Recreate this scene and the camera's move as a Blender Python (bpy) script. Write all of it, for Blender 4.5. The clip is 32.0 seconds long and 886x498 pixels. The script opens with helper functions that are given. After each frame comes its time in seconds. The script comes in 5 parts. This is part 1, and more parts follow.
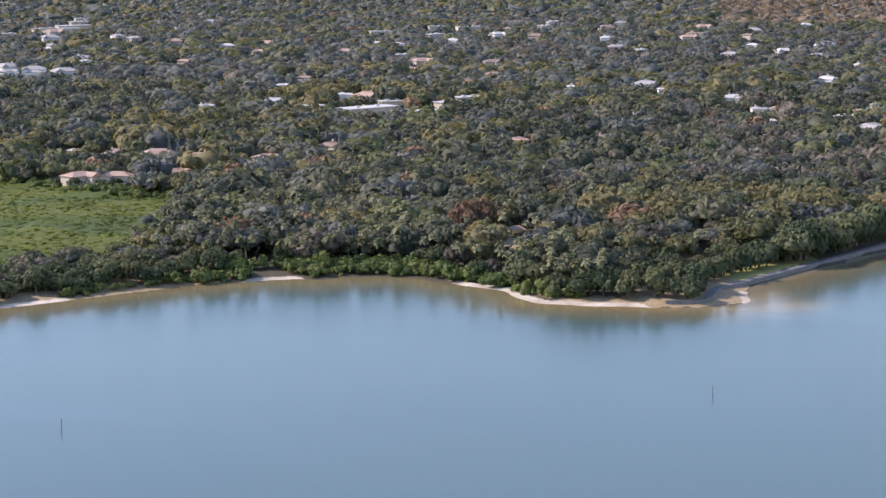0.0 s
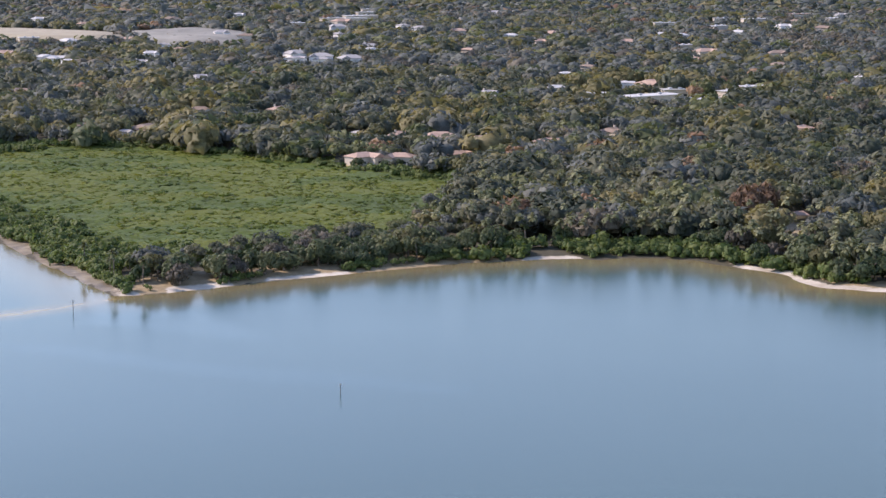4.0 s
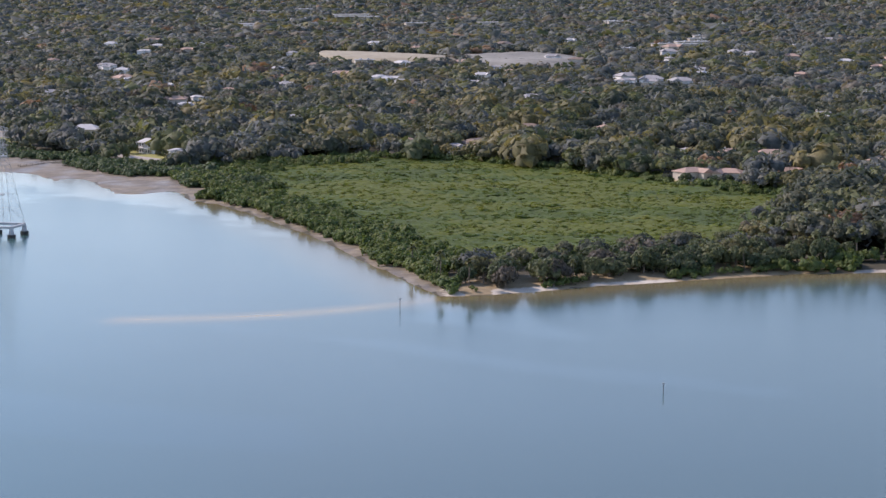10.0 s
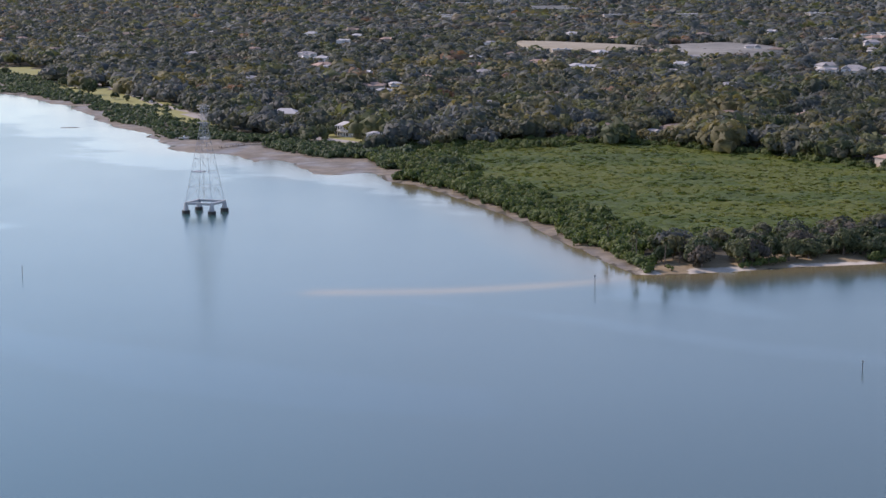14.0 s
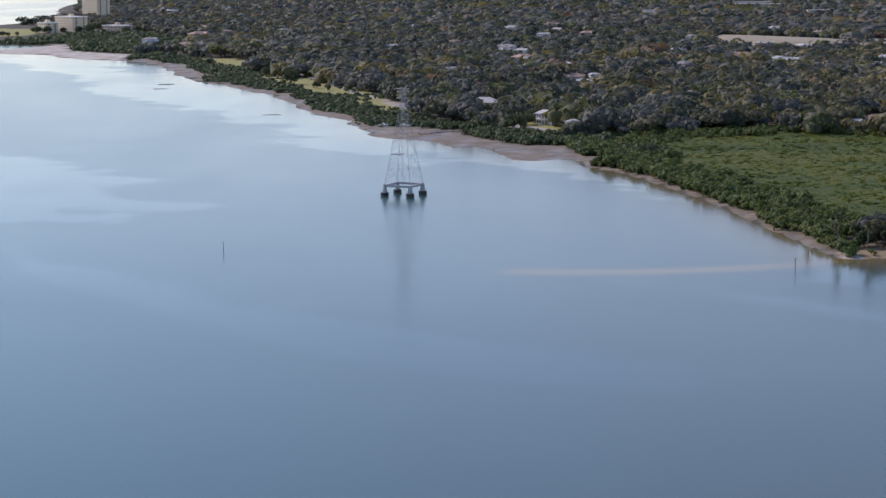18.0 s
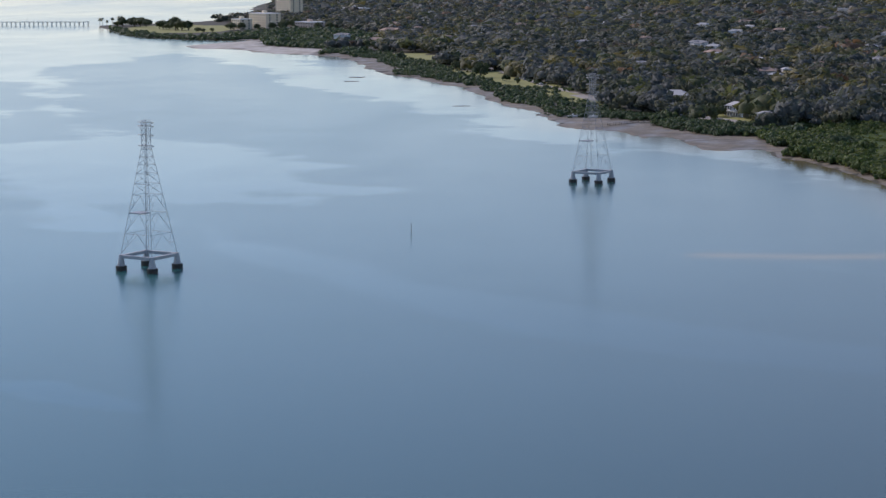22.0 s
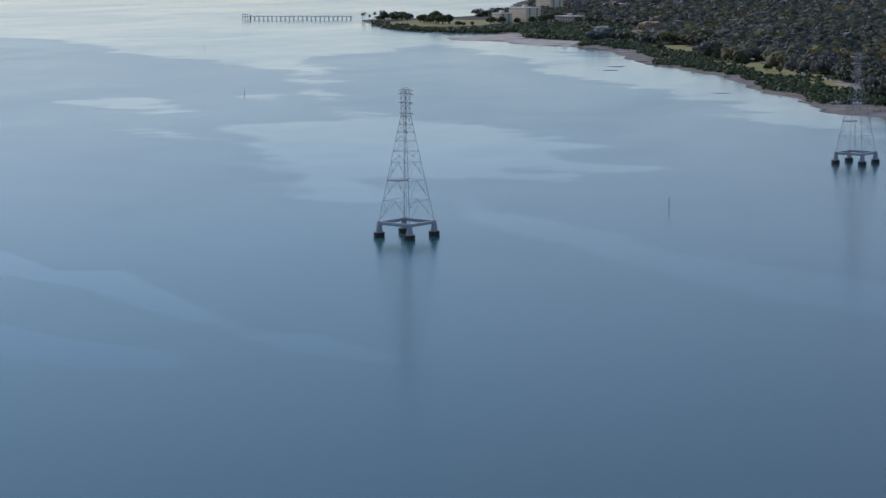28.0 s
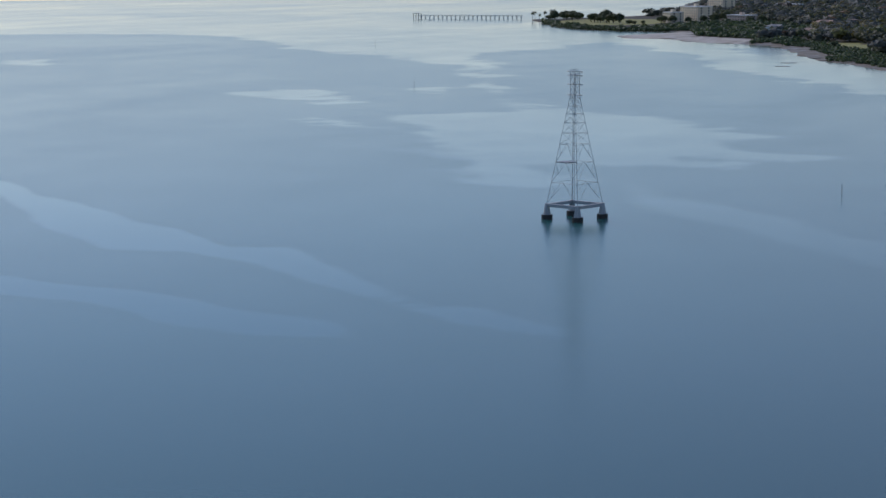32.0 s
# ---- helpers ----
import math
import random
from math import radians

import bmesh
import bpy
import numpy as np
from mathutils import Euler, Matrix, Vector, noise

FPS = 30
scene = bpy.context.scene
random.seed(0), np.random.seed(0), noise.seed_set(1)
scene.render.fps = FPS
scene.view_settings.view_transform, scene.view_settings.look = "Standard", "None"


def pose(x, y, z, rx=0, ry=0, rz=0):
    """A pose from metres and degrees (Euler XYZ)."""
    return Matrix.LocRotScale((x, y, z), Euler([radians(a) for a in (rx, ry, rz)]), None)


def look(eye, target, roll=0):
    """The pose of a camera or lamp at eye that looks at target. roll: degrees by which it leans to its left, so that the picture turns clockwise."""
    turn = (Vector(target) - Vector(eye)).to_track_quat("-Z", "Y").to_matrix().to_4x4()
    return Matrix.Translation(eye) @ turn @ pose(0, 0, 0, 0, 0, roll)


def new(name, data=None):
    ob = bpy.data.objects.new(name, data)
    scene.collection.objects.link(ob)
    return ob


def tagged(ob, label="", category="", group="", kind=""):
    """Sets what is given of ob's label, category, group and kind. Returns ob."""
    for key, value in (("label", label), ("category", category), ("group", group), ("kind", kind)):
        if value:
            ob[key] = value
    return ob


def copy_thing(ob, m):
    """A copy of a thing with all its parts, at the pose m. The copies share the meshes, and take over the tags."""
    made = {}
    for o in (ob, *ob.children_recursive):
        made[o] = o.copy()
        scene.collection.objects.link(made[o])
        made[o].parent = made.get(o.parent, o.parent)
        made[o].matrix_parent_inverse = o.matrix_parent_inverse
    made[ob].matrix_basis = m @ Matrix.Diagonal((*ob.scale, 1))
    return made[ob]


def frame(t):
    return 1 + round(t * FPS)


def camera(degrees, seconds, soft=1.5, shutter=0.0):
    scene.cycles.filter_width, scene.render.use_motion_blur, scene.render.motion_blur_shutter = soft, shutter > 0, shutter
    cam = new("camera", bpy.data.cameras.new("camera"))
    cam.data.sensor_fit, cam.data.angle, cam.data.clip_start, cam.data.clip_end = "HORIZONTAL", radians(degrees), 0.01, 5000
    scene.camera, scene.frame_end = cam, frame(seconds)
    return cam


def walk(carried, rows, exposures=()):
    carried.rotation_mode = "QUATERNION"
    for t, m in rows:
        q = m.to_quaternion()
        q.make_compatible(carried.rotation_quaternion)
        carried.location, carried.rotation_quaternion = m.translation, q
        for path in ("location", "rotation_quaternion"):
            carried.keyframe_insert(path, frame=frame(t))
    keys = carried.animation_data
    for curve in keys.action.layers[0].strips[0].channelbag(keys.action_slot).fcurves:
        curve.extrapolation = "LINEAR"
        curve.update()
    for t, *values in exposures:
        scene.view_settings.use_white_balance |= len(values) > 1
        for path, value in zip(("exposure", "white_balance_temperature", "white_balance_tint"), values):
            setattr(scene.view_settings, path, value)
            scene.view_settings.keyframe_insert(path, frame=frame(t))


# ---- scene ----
# ---- camera ----
cam = camera(24.84, 32.0, soft=1.5)

# seconds, x, y, z, heading, pitch, roll
PATH = [
    (0, -0.64, -2.49, 125.05, -27.247, -9.001, 0.079),
    (0.5, -0.60, -2.31, 124.25, -26.167, -9.006, 0.073),
    (1, -0.55, -2.14, 123.45, -25.080, -9.017, 0.067),
    (1.5, -0.51, -1.98, 122.65, -24.052, -9.039, 0.061),
    (2, -0.46, -1.82, 121.85, -23.063, -9.057, 0.054),
    (2.5, -0.42, -1.66, 121.06, -22.069, -9.073, 0.047),
    (3, -0.38, -1.52, 120.27, -21.068, -9.101, 0.039),
    (3.5, -0.34, -1.39, 119.49, -20.104, -9.105, 0.031),
    (5.5, -0.19, -0.99, 116.40, -16.854, -9.156, -0.007),
    (6, -0.16, -0.92, 115.63, -16.055, -9.176, -0.017),
    (6.5, -0.13, -0.86, 114.86, -15.255, -9.192, -0.026),
    (7, -0.09, -0.79, 114.08, -14.447, -9.210, -0.036),
    (7.5, -0.07, -0.73, 113.29, -13.685, -9.213, -0.044),
    (8, -0.04, -0.66, 112.49, -12.929, -9.188, -0.051),
    (8.5, -0.01, -0.59, 111.67, -12.168, -9.200, -0.056),
    (9, 0.02, -0.51, 110.84, -11.399, -8.691, -0.061),
    (9.5, 0.04, -0.44, 110.01, -10.626, -8.135, -0.065),
    (10, 0.06, -0.37, 109.18, -9.851, -8.171, -0.069),
    (10.5, 0.07, -0.31, 108.35, -9.183, -8.194, -0.074),
    (11, 0.08, -0.25, 107.53, -8.503, -8.222, -0.079),
    (11.5, 0.08, -0.21, 106.73, -7.783, -8.256, -0.086),
    (12, 0.08, -0.17, 105.94, -7.075, -8.273, -0.095),
    (12.5, 0.06, -0.16, 105.18, -6.373, -8.271, -0.105),
    (13, 0.04, -0.15, 104.43, -5.670, -8.276, -0.118),
    (13.5, 0.02, -0.15, 103.70, -4.958, -8.285, -0.132),
    (14, 0.01, -0.15, 102.97, -4.241, -8.285, -0.146),
    (14.5, -0.01, -0.14, 102.24, -3.525, -8.292, -0.162),
    (16.5, 0.03, 0.10, 99.17, -0.699, -8.306, -0.217),
    (17, 0.07, 0.23, 98.34, 0.021, -8.301, -0.227),
    (17.5, 0.12, 0.37, 97.50, 0.734, -8.299, -0.237),
    (18, 0.17, 0.51, 96.65, 1.440, -8.291, -0.245),
    (18.5, 0.21, 0.66, 95.80, 2.144, -8.285, -0.253),
    (19, 0.25, 0.80, 94.94, 2.841, -8.262, -0.260),
    (19.5, 0.28, 0.91, 94.10, 3.552, -8.261, -0.267),
    (20, 0.29, 1.00, 93.27, 4.269, -8.245, -0.273),
    (20.5, 0.27, 1.06, 92.47, 4.964, -8.233, -0.279),
    (21, 0.24, 1.09, 91.68, 5.602, -8.208, -0.285),
    (21.5, 0.20, 1.10, 90.90, 6.211, -8.209, -0.291),
    (22, 0.14, 1.11, 90.13, 6.830, -8.205, -0.297),
    (22.5, 0.08, 1.10, 89.37, 7.445, -8.196, -0.304),
    (23, 0.02, 1.11, 88.60, 8.062, -8.182, -0.311),
    (23.5, -0.03, 1.13, 87.83, 8.676, -8.190, -0.318),
    (24, -0.08, 1.18, 87.05, 9.299, -8.175, -0.327),
    (24.5, -0.12, 1.25, 86.25, 9.911, -8.165, -0.335),
    (25, -0.15, 1.35, 85.44, 10.501, -8.156, -0.345),
    (25.5, -0.17, 1.47, 84.62, 11.122, -8.151, -0.354),
    (27.5, -0.22, 2.04, 81.28, 13.580, -8.128, -0.389),
    (28, -0.23, 2.18, 80.44, 14.185, -8.112, -0.396),
    (28.5, -0.25, 2.30, 79.61, 14.801, -8.114, -0.401),
    (29, -0.26, 2.41, 78.77, 15.416, -8.112, -0.406),
    (29.5, -0.29, 2.51, 77.94, 16.018, -8.092, -0.409),
    (30, -0.31, 2.61, 77.11, 16.632, -8.080, -0.412),
    (30.5, -0.34, 2.69, 76.28, 17.234, -8.052, -0.414),
    (31, -0.36, 2.78, 75.45, 17.828, -8.035, -0.416),
    (31.5, -0.39, 2.85, 74.62, 18.421, -8.002, -0.417),
    (32, -0.42, 2.93, 73.79, 19.005, -7.967, -0.418),
]
walk(cam, [(t, pose(x, y, z, 90 + p, 0, h) @ pose(0, 0, 0, 0, 0, r)) for t, x, y, z, h, p, r in PATH],
     exposures=[(0, 1.15, 6800, 26), (8, 0.89, 6760, 25.5), (16, 0.3, 6600, 28), (24, -0.26, 6120, 22), (32, -0.66, 5860, 20)])

# ---- light ----
SUN_HEADING, SUN_HEIGHT = 56.0, 37.0
world = bpy.data.worlds.new("sky")
scene.world = world
world.use_nodes = True
wn = world.node_tree
sky = wn.nodes.new("ShaderNodeTexSky")
sky.sky_type = "NISHITA"
sky.sun_disc = False
sky.sun_elevation = radians(SUN_HEIGHT)
sky.sun_rotation = radians(-SUN_HEADING)
sky.air_density, sky.dust_density, sky.ozone_density = 1.0, 0.22, 2.1
wn.nodes["Background"].inputs["Strength"].default_value = 0.142
wn.links.new(sky.outputs[0], wn.nodes["Background"].inputs["Color"])
sun_data = bpy.data.lights.new("sun", "SUN")
sun_data.energy, sun_data.angle, sun_data.color = 2.85, radians(0.6), (1.0, 0.93, 0.83)
sun = new("sun", sun_data)
_h, _e = radians(SUN_HEADING), radians(SUN_HEIGHT)
_to = Vector((-math.sin(_h) * math.cos(_e), math.cos(_h) * math.cos(_e), math.sin(_e)))
sun.matrix_world = look(_to * 500 + Vector((0, 600, 0)), (0, 600, 0))

rng = np.random.default_rng(7)


# ---- materials ----
def nodes_of(name):
    m = bpy.data.materials.new(name)
    m.use_nodes = True
    return m, m.node_tree, m.node_tree.nodes["Principled BSDF"]


def link(nt, a, b):
    nt.links.new(a, b)


def noise_node(nt, scale, detail=4.0, rough=0.6, vec=None):
    n = nt.nodes.new("ShaderNodeTexNoise")
    n.inputs["Scale"].default_value, n.inputs["Detail"].default_value, n.inputs["Roughness"].default_value = scale, detail, rough
    if vec is not None:
        link(nt, vec, n.inputs["Vector"])
    return n


def ramp_node(nt, fac, stops):
    r = nt.nodes.new("ShaderNodeValToRGB")
    els = r.color_ramp.elements
    while len(els) < len(stops):
        els.new(0.5)
    for e, (p, c) in zip(els, stops):
        e.position = p
        e.color = (*c, 1) if len(c) == 3 else c
    link(nt, fac, r.inputs["Fac"])
    return r


def mix_node(nt, fac, a, b, mode="MIX"):
    m = nt.nodes.new("ShaderNodeMix")
    m.data_type, m.blend_type = "RGBA", mode
    for sock, val in ((m.inputs[0], fac), (m.inputs[6], a), (m.inputs[7], b)):
        if hasattr(val, "links"):
            link(nt, val, sock)
        elif isinstance(val, (int, float)):
            sock.default_value = val
        else:
            sock.default_value = (*val, 1)
    return m.outputs[2]


def math_node(nt, op, a, b=0.0):
    m = nt.nodes.new("ShaderNodeMath")
    m.operation = op
    for sock, val in ((m.inputs[0], a), (m.inputs[1], b)):
        if hasattr(val, "links"):
            link(nt, val, sock)
        else:
            sock.default_value = val
    return m.outputs[0]


def world_pos(nt, scale=(1, 1, 1)):
    g = nt.nodes.new("ShaderNodeNewGeometry")
    m = nt.nodes.new("ShaderNodeMapping")
    m.inputs["Scale"].default_value = scale
    link(nt, g.outputs["Position"], m.inputs["Vector"])
    return m.outputs[0]


def bump(nt, bsdf, height, strength, dist=0.1):
    b = nt.nodes.new("ShaderNodeBump")
    b.inputs["Strength"].default_value, b.inputs["Distance"].default_value = strength, dist
    link(nt, height, b.inputs["Height"])
    link(nt, b.outputs[0], bsdf.inputs["Normal"])


def plain(name, color, rough=0.7, metal=0.0, grain=6.0, vary=0.18, bumpy=0.15):
    m, nt, b = nodes_of(name)
    pos = world_pos(nt)
    n1, n2 = noise_node(nt, grain, 5, 0.65, pos), noise_node(nt, grain * 0.12, 3, 0.5, pos)
    f = math_node(nt, "ADD", math_node(nt, "MULTIPLY", n1.outputs[0], 0.5), math_node(nt, "MULTIPLY", n2.outputs[0], 0.5))
    r = ramp_node(nt, f, [(0.3, tuple(c * (1 - vary) for c in color)), (0.7, tuple(min(1, c * (1 + vary)) for c in color))])
    link(nt, r.outputs[0], b.inputs["Base Color"])
    b.inputs["Roughness"].default_value, b.inputs["Metallic"].default_value = rough, metal
    bump(nt, b, n1.outputs[0], bumpy, 0.05)
    return m


def foliage(name, dark, mid, light, clump=0.55, island=True, soft=False):
    m, nt, b = nodes_of(name)
    pos = world_pos(nt)
    n1, n2 = noise_node(nt, clump, 6, 0.72, pos), noise_node(nt, 0.07, 3, 0.7, pos)
    if island:
        own = nt.nodes.new("ShaderNodeAttribute")
        own.attribute_name = "tone"
        rnd = own.outputs["Fac"]
    else:
        rnd = nt.nodes.new("ShaderNodeObjectInfo").outputs["Random"]
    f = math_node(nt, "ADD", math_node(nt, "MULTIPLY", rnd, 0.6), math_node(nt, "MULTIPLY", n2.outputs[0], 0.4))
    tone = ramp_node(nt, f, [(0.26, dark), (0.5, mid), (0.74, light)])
    lo, hi = (0.82, 1.18) if soft else (0.78, 1.2)
    leaf = ramp_node(nt, n1.outputs[0], [(0.38, (lo, lo, lo)), (0.62, (hi, hi, hi))])
    link(nt, mix_node(nt, 1.0, tone.outputs[0], leaf.outputs[0], "MULTIPLY"), b.inputs["Base Color"])
    b.inputs["Roughness"].default_value = 0.6
    b.inputs["Specular IOR Level"].default_value = 0.25
    n3 = noise_node(nt, 2.2, 4, 0.7, pos)
    bump(nt, b, math_node(nt, "ADD", n1.outputs[0], math_node(nt, "MULTIPLY", n3.outputs[0], 0.5)), 0.3, 0.5)
    glow = nt.nodes.new("ShaderNodeBsdfTranslucent")
    link(nt, mix_node(nt, 1.0, b.inputs["Base Color"].links[0].from_socket, (1.5, 1.45, 1.1), "MULTIPLY"), glow.inputs["Color"])
    both = nt.nodes.new("ShaderNodeMixShader")
    both.inputs[0].default_value = 0.32
    link(nt, b.outputs[0], both.inputs[1])
    link(nt, glow.outputs[0], both.inputs[2])
    link(nt, both.outputs[0], nt.nodes["Material Output"].inputs["Surface"])
    return m


M_OAK = foliage("oak_leaves", (0.050, 0.064, 0.044), (0.082, 0.092, 0.060), (0.130, 0.130, 0.080), clump=1.1)
M_OAK_OWN = foliage("oak_leaves_own", (0.048, 0.074, 0.036), (0.076, 0.098, 0.048), (0.114, 0.130, 0.062), clump=0.85, island=False)
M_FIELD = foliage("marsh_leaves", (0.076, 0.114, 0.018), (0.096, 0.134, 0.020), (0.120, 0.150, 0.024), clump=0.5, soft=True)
M_MANG = foliage("mangrove_leaves", (0.062, 0.096, 0.026), (0.086, 0.122, 0.032), (0.116, 0.144, 0.042), clump=1.3)
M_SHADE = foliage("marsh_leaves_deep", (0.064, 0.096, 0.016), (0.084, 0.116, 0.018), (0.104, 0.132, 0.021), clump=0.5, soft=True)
M_RUST = foliage("rusty_leaves", (0.165, 0.105, 0.066), (0.215, 0.135, 0.084), (0.26, 0.175, 0.11))
M_GOLD = foliage("yellow_leaves", (0.104, 0.104, 0.046), (0.142, 0.132, 0.058), (0.184, 0.162, 0.076))
M_GREY = foliage("bare_twigs", (0.092, 0.084, 0.068), (0.124, 0.112, 0.086), (0.164, 0.146, 0.112))
M_PALM = foliage("palm_fronds", (0.055, 0.07, 0.028), (0.085, 0.10, 0.040), (0.13, 0.14, 0.065), clump=1.5, island=False)
M_GREEN = foliage("pine_needles", (0.076, 0.094, 0.044), (0.106, 0.122, 0.054), (0.140, 0.150, 0.070))
M_FIELD_PALE = foliage("marsh_leaves_pale", (0.108, 0.140, 0.018), (0.130, 0.154, 0.020), (0.156, 0.170, 0.025), clump=0.5, soft=True)
M_PALM_WOOD = foliage("palm_fronds_wood", (0.14, 0.155, 0.080), (0.19, 0.20, 0.11), (0.25, 0.255, 0.15), clump=1.5)
# grey-blue leaves that carry the distance haze in their colour
M_HAZED = foliage("haze_tinted_leaves", (0.076, 0.090, 0.084), (0.102, 0.116, 0.106), (0.134, 0.144, 0.128), clump=1.1)
M_CYPRESS = foliage("cypress_needles", (0.150, 0.112, 0.074), (0.190, 0.144, 0.094), (0.230, 0.178, 0.118), clump=1.1)
# darker, bluer copy of the mangrove leaves, with backlighting put into its colour
M_MANG_BACKLIT = foliage("backlit_mangrove_leaves", (0.048, 0.080, 0.036), (0.066, 0.100, 0.044), (0.090, 0.120, 0.056), clump=1.3)
M_BARK = plain("bark", (0.14, 0.115, 0.09), 0.9, grain=4)
M_STEEL = plain("galvanised_steel", (0.36, 0.37, 0.38), 0.6, 0.3, grain=2)
M_CONC = plain("concrete", (0.42, 0.43, 0.43), 0.85, grain=3)
M_CONC_WET = plain("barnacled_concrete", (0.035, 0.033, 0.030), 0.6, grain=5)
M_WOOD = plain("weathered_wood", (0.26, 0.23, 0.19), 0.85, grain=5)
M_TIMBER_DARK = plain("creosoted_wood", (0.06, 0.05, 0.045), 0.8, grain=5)


def water_material():
    m, nt, b = nodes_of("bay_water")
    pos = world_pos(nt)
    at = nt.nodes.new("ShaderNodeAttribute")
    at.attribute_name = "shoal"
    wob = noise_node(nt, 0.06, 5, 0.65, pos)
    sh = math_node(nt, "MULTIPLY", at.outputs["Fac"], math_node(nt, "ADD", 0.55, math_node(nt, "MULTIPLY", wob.outputs[0], 0.9)))
    deep = ramp_node(nt, noise_node(nt, 0.006, 3, 0.5, pos).outputs[0], [(0.35, (0.044, 0.084, 0.079)), (0.7, (0.052, 0.094, 0.087))])
    ch = nt.nodes.new("ShaderNodeAttribute")
    ch.attribute_name = "channel"
    sea = mix_node(nt, ch.outputs["Fac"], deep.outputs[0], (0.027, 0.123, 0.124))
    col = mix_node(nt, sh, sea, (0.26, 0.185, 0.075))
    link(nt, col, b.inputs["Base Color"])
    b.inputs["IOR"].default_value = 1.333
    streak = noise_node(nt, 1.0, 4, 0.55, world_pos(nt, (0.0042, 0.0019, 1)))
    streak.inputs["Distortion"].default_value = 0.8
    edge = noise_node(nt, 0.013, 7, 0.66, pos)
    fine = noise_node(nt, 0.022, 6, 0.68, pos)

    def sheet_of(name, stray, soft):
        at = nt.nodes.new("ShaderNodeAttribute")
        at.attribute_name = name
        far = nt.nodes.new("ShaderNodeMapRange")
        far.interpolation_type = "SMOOTHSTEP"
        far.inputs["From Min"].default_value, far.inputs["From Max"].default_value = -soft, soft
        link(nt, math_node(nt, "ADD", at.outputs["Fac"], math_node(nt, "MULTIPLY", math_node(nt, "SUBTRACT", edge.outputs[0], 0.5), stray)), far.inputs["Value"])
        return far.outputs[0]

    sl = nt.nodes.new("ShaderNodeAttribute")
    sl.attribute_name = "slick"
    both = math_node(nt, "ADD", 0.29, math_node(nt, "MULTIPLY", streak.outputs[0], 0.34))
    both = math_node(nt, "ADD", both, math_node(nt, "MULTIPLY", sl.outputs["Fac"], fine.outputs[0]))
    both = math_node(nt, "ADD", both, math_node(nt, "MULTIPLY", sheet_of("still", 130, 9), 0.165))
    both = math_node(nt, "ADD", both, math_node(nt, "MULTIPLY", sheet_of("fan", 18, 5), 0.12))
    both = math_node(nt, "ADD", both, math_node(nt, "MULTIPLY", sheet_of("ribbon", 20, 2.5), 0.23))
    both = math_node(nt, "ADD", both, math_node(nt, "MULTIPLY", math_node(nt, "SUBTRACT", fine.outputs[0], 0.5), 0.16))
    calm = ramp_node(nt, both, [(0.20, (0.26, 0.26, 0.26)), (0.52, (0.18, 0.18, 0.18)), (0.84, (0.055, 0.055, 0.055))])
    link(nt, calm.outputs[0], b.inputs["Roughness"])
    rip = noise_node(nt, 0.9, 3, 0.6, pos)
    bump(nt, b, rip.outputs[0], 0.06, 0.15)
    return m


def ground_material():
    m, nt, b = nodes_of("land")
    pos = world_pos(nt)
    at = nt.nodes.new("ShaderNodeAttribute")
    at.attribute_name = "cover"
    sep = nt.nodes.new("ShaderNodeSeparateColor")
    link(nt, at.outputs["Color"], sep.inputs[0])
    n1, n2 = noise_node(nt, 0.5, 6, 0.65, pos), noise_node(nt, 0.05, 4, 0.6, pos)
    soil = ramp_node(nt, n1.outputs[0], [(0.3, (0.035, 0.032, 0.018)), (0.7, (0.075, 0.065, 0.035))])
    sand = ramp_node(nt, noise_node(nt, 0.08, 6, 0.7, pos).outputs[0], [(0.34, (0.30, 0.25, 0.18)), (0.5, (0.44, 0.385, 0.305)), (0.62, (0.56, 0.51, 0.42))])
    mud = ramp_node(nt, noise_node(nt, 0.11, 6, 0.7, pos).outputs[0], [(0.32, (0.10, 0.078, 0.052)), (0.5, (0.175, 0.142, 0.096)), (0.68, (0.29, 0.245, 0.17))])
    grass = ramp_node(nt, n1.outputs[0], [(0.3, (0.20, 0.21, 0.05)), (0.7, (0.33, 0.30, 0.10))])

    def soft(sock):
        w = math_node(nt, "ADD", sock, math_node(nt, "MULTIPLY", math_node(nt, "SUBTRACT", n1.outputs[0], 0.5), 0.7))
        return ramp_node(nt, w, [(0.42, (0, 0, 0)), (0.58, (1, 1, 1))]).outputs[0]

    c = mix_node(nt, soft(sep.outputs[2]), soil.outputs[0], grass.outputs[0])
    dry = ramp_node(nt, n1.outputs[0], [(0.3, (0.20, 0.15, 0.08)), (0.7, (0.34, 0.26, 0.15))])
    c = mix_node(nt, soft(at.outputs["Alpha"]), c, dry.outputs[0])
    c = mix_node(nt, soft(sep.outputs[1]), c, mud.outputs[0])
    c = mix_node(nt, soft(sep.outputs[0]), c, sand.outputs[0])
    link(nt, c, b.inputs["Base Color"])
    wet = ramp_node(nt, n2.outputs[0], [(0.36, (0.42, 0.42, 0.42)), (0.6, (0.85, 0.85, 0.85))])
    link(nt, mix_node(nt, soft(sep.outputs[1]), (0.9, 0.9, 0.9), wet.outputs[0]), b.inputs["Roughness"])
    bump(nt, b, n1.outputs[0], 0.25, 0.2)
    return m


M_WATER, M_LAND = water_material(), ground_material()


